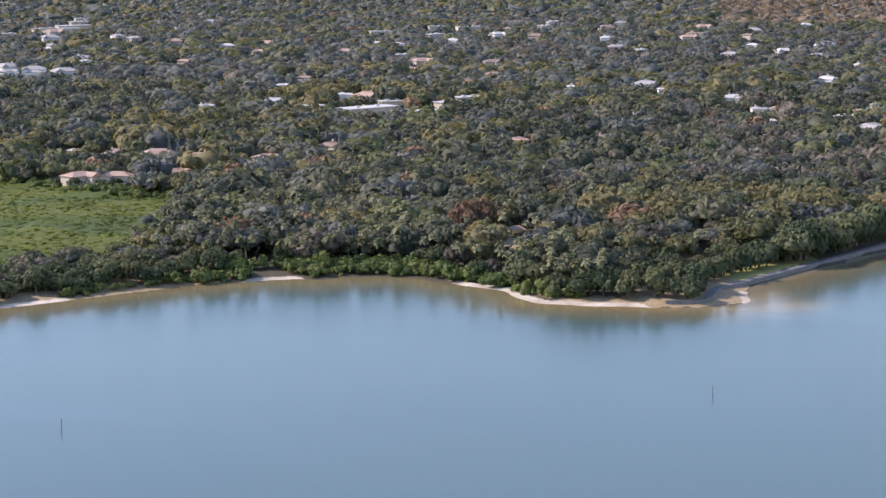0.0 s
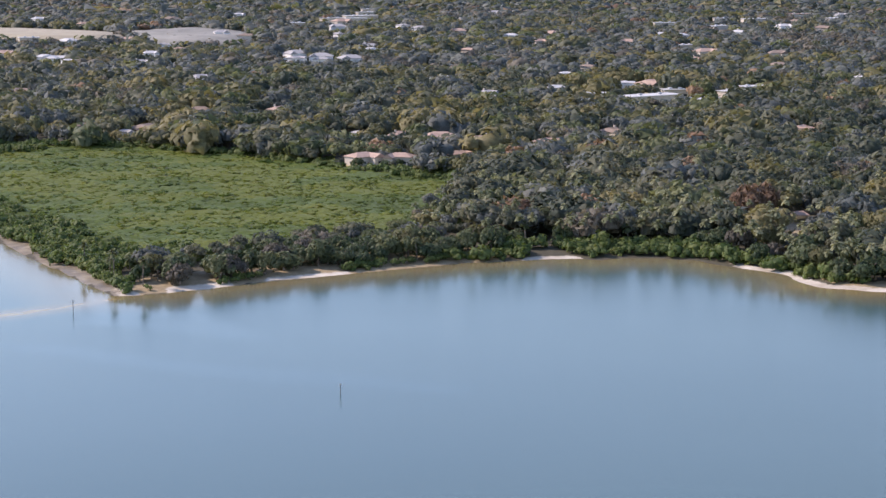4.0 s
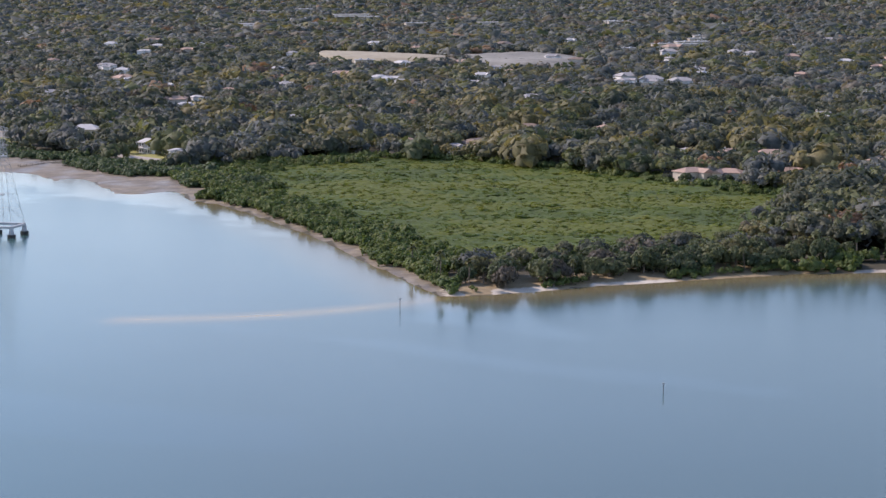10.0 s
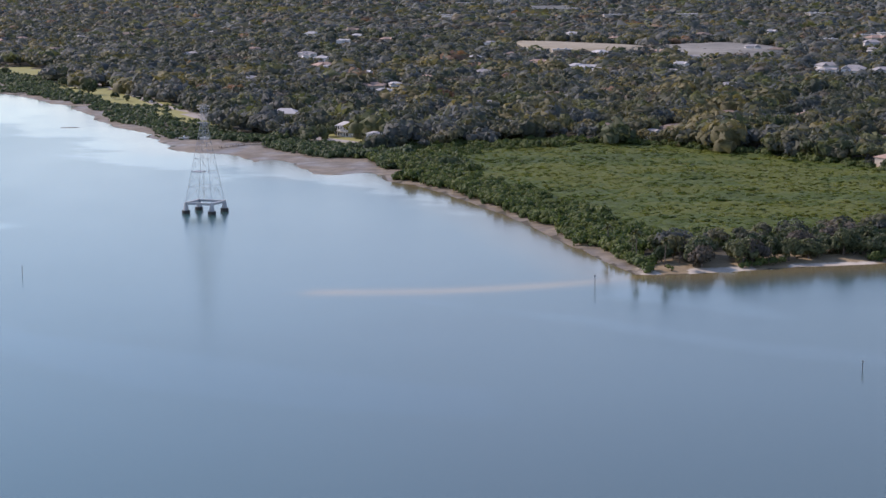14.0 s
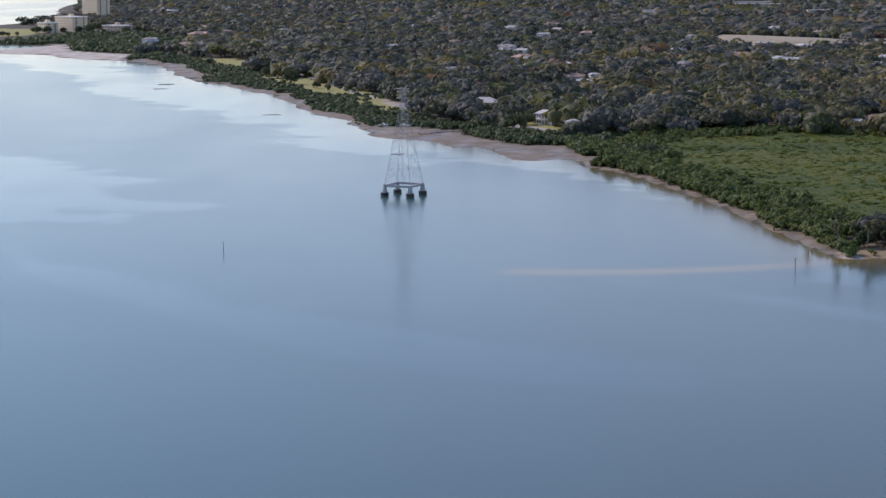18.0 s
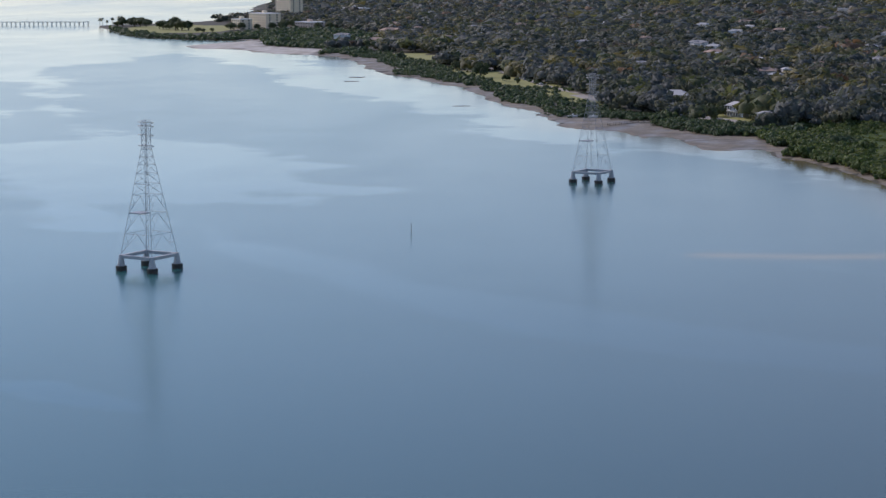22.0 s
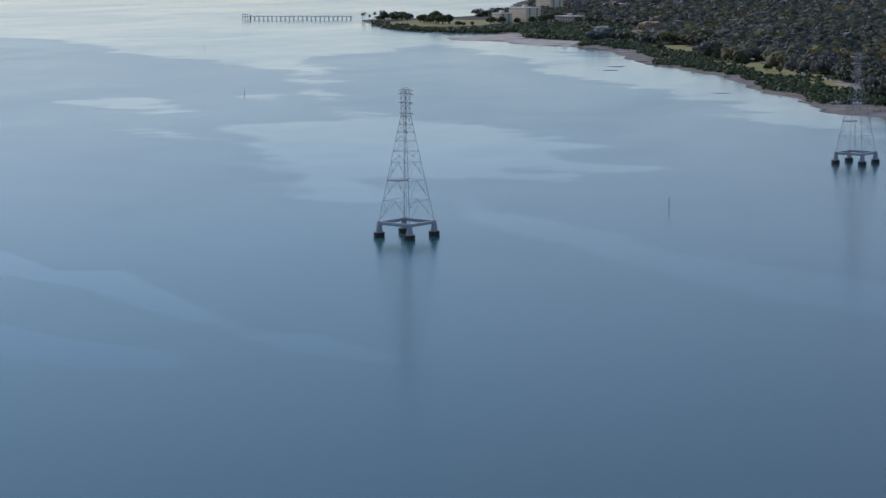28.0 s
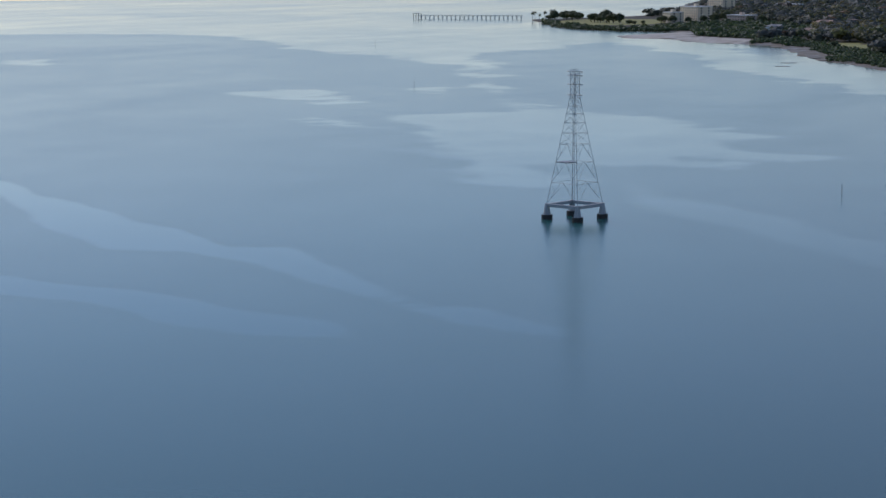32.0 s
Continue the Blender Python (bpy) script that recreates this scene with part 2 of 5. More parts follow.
# ---- mesh helpers ----
def mesh_from(name, verts, faces, mats, smooth=False, tone=None):
    """A mesh from numpy arrays of triangles (n, 3) or of quads (n, 4)."""
    me = bpy.data.meshes.new(name)
    verts, faces = np.asarray(verts, np.float32), np.asarray(faces, np.int32)
    k = faces.shape[1]
    me.vertices.add(len(verts))
    me.vertices.foreach_set("co", verts.ravel())
    me.loops.add(faces.size)
    me.loops.foreach_set("vertex_index", faces.ravel())
    me.polygons.add(len(faces))
    me.polygons.foreach_set("loop_start", np.arange(len(faces), dtype=np.int32) * k)
    me.polygons.foreach_set("loop_total", np.full(len(faces), k, np.int32))
    if smooth:
        me.polygons.foreach_set("use_smooth", np.ones(len(faces), bool))
    for m in mats if isinstance(mats, (list, tuple)) else (mats,):
        me.materials.append(m)
    if tone is not None:
        me.attributes.new("tone", "FLOAT", "POINT").data.foreach_set("value", np.asarray(tone, np.float32))
    me.update(calc_edges=True)
    return me


def part(name, bm, material, parent=None, label=""):
    """Links a bmesh, or a ready mesh, as one object under a thing or a part."""
    if isinstance(bm, bmesh.types.BMesh):
        me = bpy.data.meshes.new(name)
        bm.to_mesh(me)
        bm.free()
        me.materials.append(material)
    else:
        me = bm
    ob = new(name, me)
    ob.parent = parent
    if label:
        tagged(ob, label)
    return ob


def box_into(bm, x0, y0, z0, x1, y1, z1):
    vs = [bm.verts.new(c) for c in ((x0, y0, z0), (x1, y0, z0), (x1, y1, z0), (x0, y1, z0), (x0, y0, z1), (x1, y0, z1), (x1, y1, z1), (x0, y1, z1))]
    for f in ((3, 2, 1, 0), (4, 5, 6, 7), (0, 1, 5, 4), (1, 2, 6, 5), (2, 3, 7, 6), (3, 0, 4, 7)):
        bm.faces.new([vs[i] for i in f])


def box(x0, y0, z0, x1, y1, z1):
    bm = bmesh.new()
    box_into(bm, x0, y0, z0, x1, y1, z1)
    return bm


def rod_into(bm, a, b, r0, r1=None, sides=6):
    """A tapered bar from a to b."""
    r1 = r0 if r1 is None else r1
    a, b = Vector(a), Vector(b)
    q = (b - a).to_track_quat("Z", "Y")
    ring = []
    for p, r in ((a, r0), (b, r1)):
        ring.append([bm.verts.new(p + q @ Vector((r * math.cos(2 * math.pi * k / sides), r * math.sin(2 * math.pi * k / sides), 0))) for k in range(sides)])
    for k in range(sides):
        bm.faces.new((ring[0][k], ring[0][(k + 1) % sides], ring[1][(k + 1) % sides], ring[1][k]))
    bm.faces.new(ring[0][::-1])
    bm.faces.new(ring[1])


def icosphere(level):
    bm = bmesh.new()
    bmesh.ops.create_icosphere(bm, subdivisions=level, radius=1.0)
    v = np.array([x.co for x in bm.verts])
    f = np.array([[x.index for x in p.verts] for p in bm.faces])
    bm.free()
    return v, f


ICO1, ICO2 = icosphere(1), icosphere(2)      # 20 and 80 triangles


def upper(v, f, cut=-0.35):
    keep = (v[f][:, :, 2].mean(1)) > cut
    f = f[keep]
    used = np.unique(f)
    back = np.zeros(len(v), int)
    back[used] = np.arange(len(used))
    return v[used], back[f]


def crown(seed, lobes, tufts, size=0.2, flat=0.8):
    """An uneven crown about one unit in radius over z = 0: rough lobes of different height, covered with leaf tufts.
    Gives points, triangles and each point's own shift of tone."""
    r = np.random.default_rng(seed)
    at, wide = [np.array([0.0, 0.0, 0.34])], [0.6]
    for k in range(lobes - 1):
        a, d = 2.4 * k + r.uniform(-0.5, 0.5), r.uniform(0.4, 0.64)
        at.append(np.array([d * math.cos(a), d * math.sin(a), r.uniform(0.08, 0.46)]))
        wide.append(r.uniform(0.3, 0.48))
    at, wide = np.array(at), np.array(wide)
    vs, fs, n = [], [], 0
    for c, w in zip(at, wide):
        cv, cf = upper(*ICO1, -0.2)
        vs.append(cv * (1 + r.normal(0, 0.16, (len(cv), 1))) * w * 0.82 * (1, 1, flat) + c)
        fs.append(cf + n)
        n += len(cv)
    tone = [np.full(n, 0.0)]
    made = 0
    while made < tufts:
        k = int(r.choice(lobes, p=wide ** 2 / (wide ** 2).sum()))
        way = r.normal(0, 1, 3)
        way /= np.linalg.norm(way)
        way[2] = abs(way[2]) if way[2] > -0.5 or r.random() < 0.5 else way[2]
        p = at[k] + way * wide[k] * (1, 1, flat) * r.uniform(0.84, 1.1)
        if (np.linalg.norm((p - at) / (1, 1, flat), axis=1) < wide * 0.84).any():
            continue
        up = way + r.normal(0, 0.36, 3)
        up /= np.linalg.norm(up)
        u = np.cross(up, r.normal(0, 1, 3))
        u /= np.linalg.norm(u) + 1e-9
        w = np.cross(up, u)
        q = size * r.uniform(0.6, 1.35)
        vs.append(p + q * np.array([-u * r.uniform(0.7, 1.1) - w * 0.4, u * r.uniform(0.7, 1.1) - w * 0.5, up * 0.45 + w * 0.1, w * r.uniform(0.8, 1.2) - up * 0.2]))
        fs.append(np.array([(0, 1, 2), (1, 3, 2)]) + n)
        tone.append(np.full(4, r.normal(0, 0.13)))
        n += 4
        made += 1
    return np.concatenate(vs), np.concatenate(fs), np.concatenate(tone)


def scatter_mesh(templates, places, radii, heights, foot):
    """Joins one template per place, turned at random and scaled."""
    pick = rng.integers(0, len(templates), len(places))
    turn = rng.uniform(0, 2 * math.pi, len(places))
    lot = rng.random(len(places))
    vs, fs, ts, n = [], [], [], 0
    for k, (tv, tf, tt) in enumerate(templates):
        idx = np.nonzero(pick == k)[0]
        if not len(idx):
            continue
        c, s = np.cos(turn[idx])[:, None], np.sin(turn[idx])[:, None]
        x = (tv[None, :, 0] * c - tv[None, :, 1] * s) * radii[idx, None] + places[idx, 0:1]
        y = (tv[None, :, 0] * s + tv[None, :, 1] * c) * radii[idx, None] + places[idx, 1:2]
        z = tv[None, :, 2] * heights[idx, None] + foot[idx, None]
        vs.append(np.stack([x, y, z], -1).reshape(-1, 3))
        fs.append((tf[None] + (np.arange(len(idx)) * len(tv))[:, None, None] + n).reshape(-1, 3))
        ts.append((lot[idx][:, None] + tt[None]).ravel())
        n += len(idx) * len(tv)
    return np.concatenate(vs), np.concatenate(fs), np.concatenate(ts)


# ---- plan ----
SHORE = np.array([
    (5200, 500), (1500, 600), (700, 640), (560, 638), (516, 619), (480, 603), (447, 588), (420, 575), (416, 570), (407, 560),
    (402, 548), (386, 547), (373, 551), (358, 562), (342, 573), (331, 586), (338, 605), (332, 615), (327, 627), (323, 637), (318, 646),
    (308, 653), (296, 657), (287, 654), (281, 663), (266, 664), (255, 664), (239, 666), (226, 662), (212, 661), (196, 657), (171, 653),
    (150, 647), (130, 642), (111, 638), (108, 655), (105, 675), (98, 711), (94, 740), (91, 760), (83, 803), (70, 858), (55, 908)], float)
SHORE_FAR = np.array([
    (46, 912), (37, 965), (31, 962), (22, 951), (10, 967), (-1, 1005), (-12, 1036), (-16, 1011), (-24, 1036), (-35, 1062), (-52, 1069),
    (-64, 1083), (-76, 1130), (-81, 1179), (-107, 1236), (-126, 1290), (-150, 1405), (-171, 1445), (-203, 1515), (-239, 1585), (-277, 1715), (-302, 1807), (-343, 1893), (-410, 1927),
    (-455, 2028), (-501, 2023), (-533, 2103), (-505, 2180), (-484, 2258), (-557, 2251), (-664, 2367), (-746, 2580), (-819, 2744),
    (-800, 2800), (-740, 2880), (-690, 2990), (-700, 3300), (-820, 3700), (-950, 4800), (-1000, 5200), (5200, 5200)], float)
def rounded(line, times=2):
    """Cuts the corners of a line of points."""
    for _ in range(times):
        a, b = line[:-1], line[1:]
        line = np.concatenate([line[:1], np.stack([a * 0.75 + b * 0.25, a * 0.25 + b * 0.75], 1).reshape(-1, 2), line[-1:]])
    return line


SHORE = rounded(SHORE)
SHORE = SHORE + np.stack([[noise.noise((x * 0.11, y * 0.11, 1.0)), noise.noise((x * 0.11, y * 0.11, 9.0))] for x, y in SHORE]) * np.where(SHORE[:, :1] > 384, 0.0, 2.2)
SHORE_FAR = np.concatenate([rounded(SHORE_FAR[:-2], 3), SHORE_FAR[-2:]])
SHORE_FAR[:-4] += np.stack([[noise.noise((x * 0.04, y * 0.04, 1.0)), noise.noise((x * 0.04, y * 0.04, 9.0))] for x, y in SHORE_FAR[:-4]]) * 7
SHORE_FAR[:-4] += np.stack([[noise.noise((x * 0.15, y * 0.15, 4.0)), noise.noise((x * 0.15, y * 0.15, 6.0))] for x, y in SHORE_FAR[:-4]]) * 4
COAST = np.concatenate([SHORE, SHORE_FAR])
# where the mangroves begin behind the mud
VEG_LINE = np.array([(37, 1018), (19, 1024), (1, 1050), (-12, 1077), (-32, 1122), (-48, 1140), (-62, 1138), (-79, 1162), (-85, 1222), (-103, 1255)], float)
MUD_FLAT = np.concatenate([VEG_LINE, [(-126, 1290), (-140, 1200), (-100, 1060), (-10, 960), (30, 930), (48, 945)]])
FIELD = np.array([(57, 920), (60, 1023), (93, 1072), (145, 1092), (197, 1069), (249, 1000), (295, 905), (311, 875), (309, 847), (258, 762),
                  (228, 720), (182, 716), (140, 690), (114, 684), (104, 730), (96, 780), (80, 850)], float)
BEACH_PARK = np.array([(111, 638), (130, 642), (171, 653), (226, 661), (256, 664), (256, 690), (214, 696), (180, 690), (150, 672), (122, 662)], float)


def inside(poly, p):
    x, y = p[:, 0], p[:, 1]
    hit = np.zeros(len(p), bool)
    for (x0, y0), (x1, y1) in zip(poly, np.roll(poly, -1, 0)):
        cross = (y0 > y) != (y1 > y)
        hit ^= cross & (x < (x1 - x0) * (y - y0) / (y1 - y0 + 1e-12) + x0)
    return hit


def off_line(line, p, closed=False):
    """Distance of the points p from a line of points."""
    best = np.full(len(p), 1e9)
    ends = np.roll(line, -1, 0) if closed else line[1:]
    for a, b in zip(line, ends):
        d = b - a
        t = np.clip(((p - a) @ d) / (d @ d + 1e-9), 0, 1)
        best = np.minimum(best, np.hypot(*(p - a - t[:, None] * d).T))
    return best


WALL = np.array([(372, 557), (378, 554), (384, 552.5), (390, 555), (396, 562), (404, 570), (418, 575), (447, 588), (480, 603), (516, 619), (560, 640)], float)
WALL_BACK = np.concatenate([WALL + (-1.5, 2.8), [(560, 690), (470, 645), (430, 615), (400, 595), (380, 585), (366, 574)]])
POINT_PARK = np.array([(366, 568), (384, 556), (398, 566), (416, 578), (420, 592), (404, 606), (384, 598), (368, 584)], float)
LAWNS = [np.array(q, float) for q in (
    [(-278, 1895), (-246, 1912), (-208, 1790), (-228, 1762)],
    [(-172, 1578), (-150, 1602), (-96, 1405), (-116, 1390)],
    [(-86, 1338), (-70, 1345), (-50, 1262), (-66, 1260)],
    [(-6, 1182), (34, 1158), (46, 1090), (18, 1118)],
    [(402, 576), (418, 606), (440, 616), (472, 608), (452, 594), (420, 578)],
    [(-742, 2600), (-728, 2700), (-690, 2760), (-560, 2640), (-590, 2440), (-680, 2450)])]
MANG_FAR = np.array([(-484, 2262), (-556, 2296), (-520, 2520), (-440, 2540), (-330, 2300), (-318, 1980), (-400, 1985), (-440, 2080)], float)
FLAT_FAR = np.array([(-533, 2103), (-501, 2023), (-455, 2028), (-410, 1927), (-343, 1893), (-352, 1985), (-432, 2070), (-478, 2262), (-505, 2180)], float)
QUARRY = [np.array(q, float) for q in (
    [(239, 2285), (278, 2335), (388, 2190), (376, 2085), (252, 2135)],
    [(384, 2020), (394, 2195), (440, 2235), (492, 2280), (530, 2160), (478, 1990), (430, 1985)])]


def in_any(polys, p):
    hit = np.zeros(len(p), bool)
    for q in polys:
        hit |= inside(q, p)
    return hit


def flat_width(p):
    """How wide the bare strip above the waterline is."""
    w = np.where(p[:, 1] > 935, np.where(p[:, 1] > 1130, 11.0, 17.0), 3.2)
    w = np.where((p[:, 0] < 112) & (p[:, 1] > 655) & (p[:, 1] <= 935), 5.0, w)
    w = np.where((p[:, 1] > 1600) & (p[:, 0] > -420), 22.0, w)
    w = np.where((p[:, 0] < -380) & (p[:, 1] < 2240), 26.0, np.where(p[:, 0] < -500, 2.0, w))
    return w * np.array([1 + 0.9 * noise.noise((x * 0.03, y * 0.03, 5.0)) for x, y in p]).clip(0.3, 2)


def shore_height(p):
    d = off_line(COAST, p, True)
    land = inside(COAST, p)
    slope = np.where(p[:, 1] > 950, 0.035, 0.09)
    z = np.where(land, np.minimum(0.02 + d * slope, 1.6), -np.minimum(d * 0.08, 2.5))
    return np.where(inside(WALL_BACK, p), 1.5, z), d, land


def rise(p):
    """Gently higher ground far inland."""
    far = np.clip((np.hypot(p[:, 0], p[:, 1]) - 2600) / 2200, 0, 1) ** 2 * 38
    return far * np.clip((p[:, 0] + 500) / 300, 0, 1)


def axis(parts):
    return np.unique(np.concatenate([np.arange(a, b, s) for a, b, s in parts]))


def sheet(xs, ys):
    gx, gy = np.meshgrid(xs, ys)
    p = np.stack([gx.ravel(), gy.ravel()], -1)
    w, h = len(xs), len(ys)
    i = (np.arange(h - 1)[:, None] * w + np.arange(w - 1)[None]).ravel()
    return p, np.stack([i, i + 1, i + 1 + w, i + w], -1)


# ---- clearings and houses ----
CLEAR = [(-5, 1268, 20), (-5, 1248, 16), (-3, 1226, 12), (-3, 1206, 11), (-3, 1190, 10), (28, 1150, 15), (27, 1132, 14), (26, 1112, 13),
         (25, 1090, 12), (-6, 1166, 9), (4, 1150, 10), (14, 1134, 10), (22, 1118, 10), (31, 1102, 10), (534, 652, 10), (526, 645, 7), (397, 700, 10), (391, 690, 8), (387, 678, 6), (372, 703, 6), (383, 708, 6)]      # clearings: x, y, radius
HOMES = []


def homes(rows):
    """Notes houses: x, y, width, roof colour; and opens a yard on the bay side of each."""
    for x, y, w, tone in rows:
        HOMES.append((x, y, w, tone))
        CLEAR.append((x, y, 0.55 * w + 3))
        for k in range(1, 2):
            CLEAR.append((x * (1 - 0.011 * k), y - 11 * k, 0.45 * w + 4 - 0.5 * k))


homes(((338, 946, 12, 't'), (307, 944, 13, 't'), (289, 951, 14, 't'), (373, 1006, 14, 't'), (402, 988, 11, 't'), (357, 1028, 18, 't'), (338, 1044, 13, 't'), (321, 1062, 6, 'g'), (45, 1109, 8, 'w'), (458, 1026, 13, 'b'), (200, 1111, 8, 'g'), (214, 1124, 18, 'b'), (230, 1123, 8, 'g'), (353, 1096, 11, 'w'), (183, 1155, 9, 't'), (516, 1076, 12, 't'), (244, 1191, 10, 't'), (86, 1220, 6, 'w'), (316, 1217, 13, 't')))
homes(((269, 1231, 13, 'b'), (768, 1035, 7, 'w'), (10, 1309, 6, 'w'), (712, 1113, 10, 't'), (828, 1040, 11, 'w'), (599, 1203, 30, 'w'), (574, 1225, 42, 'w'), (852, 1053, 8, 't'), (800, 1094, 11, 'g'), (815, 1086, 18, 't'), (543, 1255, 23, 'w'), (479, 1283, 8, 'g'), (687, 1209, 7, 't'), (644, 1241, 20, 'w'), (611, 1263, 18, 'w'), (535, 1300, 13, 'w'), (896, 1086, 10, 'g'), (840, 1177, 16, 'w'), (618, 1314, 24, 't')))
homes(((881, 1157, 9, 'w'), (676, 1272, 24, 'w'), (756, 1246, 8, 'g'), (602, 1328, 9, 'w'), (902, 1146, 11, 'g'), (317, 1457, 19, 'w'), (496, 1417, 9, 'w'), (59, 1502, 17, 't'), (322, 1474, 17, 'g'), (62, 1514, 13, 't'), (837, 1265, 9, 'w'), (77, 1524, 9, 'w'), (895, 1236, 8, 'w'), (790, 1319, 8, 'w'), (597, 1427, 9, 'w'), (856, 1319, 20, 'g'), (588, 1470, 11, 'w'), (106, 1611, 10, 't'), (62, 1686, 7, 'w'), (467, 1648, 12, 'g')))
homes(((259, 1700, 9, 'w'), (493, 1653, 21, 'g'), (448, 1670, 12, 'g'), (476, 1685, 20, 'g'), (252, 1735, 15, 'w'), (30, 1766, 10, 'w'), (248, 1753, 15, 'w'), (27, 1793, 18, 't'), (344, 1776, 14, 'w'), (629, 1736, 12, 't'), (202, 1874, 12, 'g'), (27, 1926, 14, 'w'), (14, 1980, 9, 'g'), (822, 1807, 17, 't'), (742, 1845, 14, 't'), (18, 2006, 11, 'g')))
homes(((12, 2019, 12, 'g'), (1218, 1625, 17, 'w'), (1102, 1758, 15, 'g'), (921, 1894, 15, 'w'), (913, 1922, 13, 'w'), (1250, 1722, 13, 'w'), (485, 2108, 15, 'g'), (1010, 1939, 15, 'w'), (1270, 1868, 19, 't'), (1031, 2024, 24, 'w'), (1108, 2016, 17, 'w'), (1006, 2109, 26, 'w'), (670, 2288, 20, 't'), (702, 2331, 25, 'w'), (677, 2343, 32, 'g'), (1150, 2165, 30, 'w'), (1249, 2151, 24, 'w'), (728, 2399, 42, 'w')))
homes(((1266, 2266, 29, 't'), (764, 2495, 25, 'w'), (799, 2582, 26, 'w'), (224, 3070, 47, 'w'), (293, 3068, 40, 'w'), (234, 3137, 49, 'w'), (502, 3130, 36, 'w'), (355, 3165, 39, 'g'), (623, 3130, 47, 'w'), (825, 3117, 34, 'w'), (820, 3143, 24, 'w'), (-565, 3276, 26, 't'), (342, 3341, 38, 'w'), (-534, 3345, 25, 'w'), (442, 3404, 77, 'w'), (452, 3491, 83, 'w'), (310, 3674, 41, 'g'), (390, 3744, 36, 'w')))

yard = np.random.default_rng(23)
for _ in range(150):
    a, r = math.radians(yard.uniform(-41, 10)), math.sqrt(yard.uniform(1120 ** 2, 2650 ** 2))
    q = np.array([(math.sin(-a) * r, math.cos(a) * r)])
    w, tone = int(yard.integers(11, 21)), "tggbbwwt"[int(yard.integers(0, 8))]
    if not inside(COAST, q)[0] or off_line(COAST, q, True)[0] < 110 or inside(FIELD, q)[0] or in_any(QUARRY + LAWNS, q)[0]:
        continue
    if min(math.hypot(q[0, 0] - h[0], q[0, 1] - h[1]) for h in HOMES) < 48 or len(HOMES) > 195:
        continue
    HOMES.append((float(q[0, 0]), float(q[0, 1]), w, tone))
    CLEAR.append((float(q[0, 0]), float(q[0, 1]), 0.5 * w + 2))
    CLEAR.append((float(q[0, 0]) * 0.99, float(q[0, 1]) - 11, 0.4 * w + 3))


# ---- ground and water ----
def span(v, *pairs):
    """How far v lies within one of the intervals, softly."""
    out = np.zeros(len(v))
    for a, b in pairs:
        out = np.maximum(out, np.clip(np.minimum(v - a, b - v) / 4 + 0.5, 0, 1))
    return out


gp, gf = sheet(axis([(-5000, -1000, 400), (-1000, -200, 16), (-200, 100, 6), (100, 460, 3), (460, 1000, 30), (1000, 5200, 300)]),
               axis([(-1000, 520, 300), (520, 720, 3), (720, 1250, 6), (1250, 2900, 16), (2900, 5100, 150)]))
gz, gd, gl = shore_height(gp)
gz = np.where(gl, gz + rise(gp), gz)
ground_mesh = mesh_from("ground", np.c_[gp, gz], gf, M_LAND, True)
X, Y = gp[:, 0], gp[:, 1]
cover = np.zeros((len(gp), 4), np.float32)
cover[:, 3] = np.maximum((inside(BEACH_PARK, gp) | inside(POINT_PARK, gp)) * 0.9, 0.9 * ((np.hypot(X - 534, Y - 651) < 11) | (np.hypot(X - 393, Y - 692) < 15)))
cover[:, 3] = np.maximum(cover[:, 3], 0.8 * gl * (X > 340) * (X < 420) * (Y < 620) * (gd < 13))
beach = span(X, (112, 119), (128, 152), (164, 196), (262, 284), (328, 366), (398, 412)) * (Y < 675)
cover[:, 0] = np.clip(1.25 - gd / np.where(X > 366, 3.6, np.where(X > 328, 6.5, np.where(X < 160, 8.5, 5.5))), 0, 1) * beach
cover[:, 0] = np.maximum(cover[:, 0], 0.8 * np.clip(1.4 - gd / 22, 0, 1) * gl * ((X < -690) & (Y < 2600)))
cover[:, 1] = np.clip(1.6 - gd / (flat_width(gp) + 4), 0, 1) * ((Y > 690) | (X < 113)) * gl
cover[:, 0] = np.maximum(cover[:, 0], 0.66 * inside(FLAT_FAR, gp))
cover[:, 1] = np.maximum(cover[:, 1], inside(FLAT_FAR, gp) | (inside(MUD_FLAT, gp) & gl))
cover[:, 2] = np.maximum(in_any(LAWNS, gp), 0.62 * gl * (Y > 1225) * (Y < 1960) * (gd > 36) * (gd < 70))
for hx, hy, hr in CLEAR:
    cover[:, 2] = np.maximum(cover[:, 2], 0.62 * (np.hypot(X - hx, Y - hy) < hr))
ca = ground_mesh.color_attributes.new("cover", "FLOAT_COLOR", "POINT")
ca.data.foreach_set("color", cover.ravel())
ground = tagged(new("ground", ground_mesh), "flat wooded shore with sand beach and mud flats", "ground", kind="structure")

wp, wf = sheet(axis([(-5000, -1500, 200), (-1500, -420, 20), (-420, 460, 6), (460, 1000, 30), (1000, 5200, 300)]),
               axis([(-1200, 360, 100), (360, 720, 5), (720, 1250, 10), (1250, 2900, 25), (2900, 5100, 100)]))
water_mesh = mesh_from("water", np.c_[wp, np.zeros(len(wp))], wf, M_WATER, True)
_, wd, wl = shore_height(wp)
BAR = np.array([(111, 637), (94, 628), (78, 622), (60, 617), (42, 614), (22, 614), (8, 615)], float)
SPIT = np.array([(331, 584), (345, 569), (372, 549), (392, 541), (410, 538)], float)
shoal = np.clip(0.95 - wd / 34, 0, 1) * 0.7
shoal = np.maximum(shoal, 0.9 * np.clip(1 - off_line(BAR, wp) / 10, 0, 1) ** 1.3)
shoal = np.maximum(shoal, 0.9 * np.clip(1 - off_line(SPIT, wp) / 16, 0, 1))
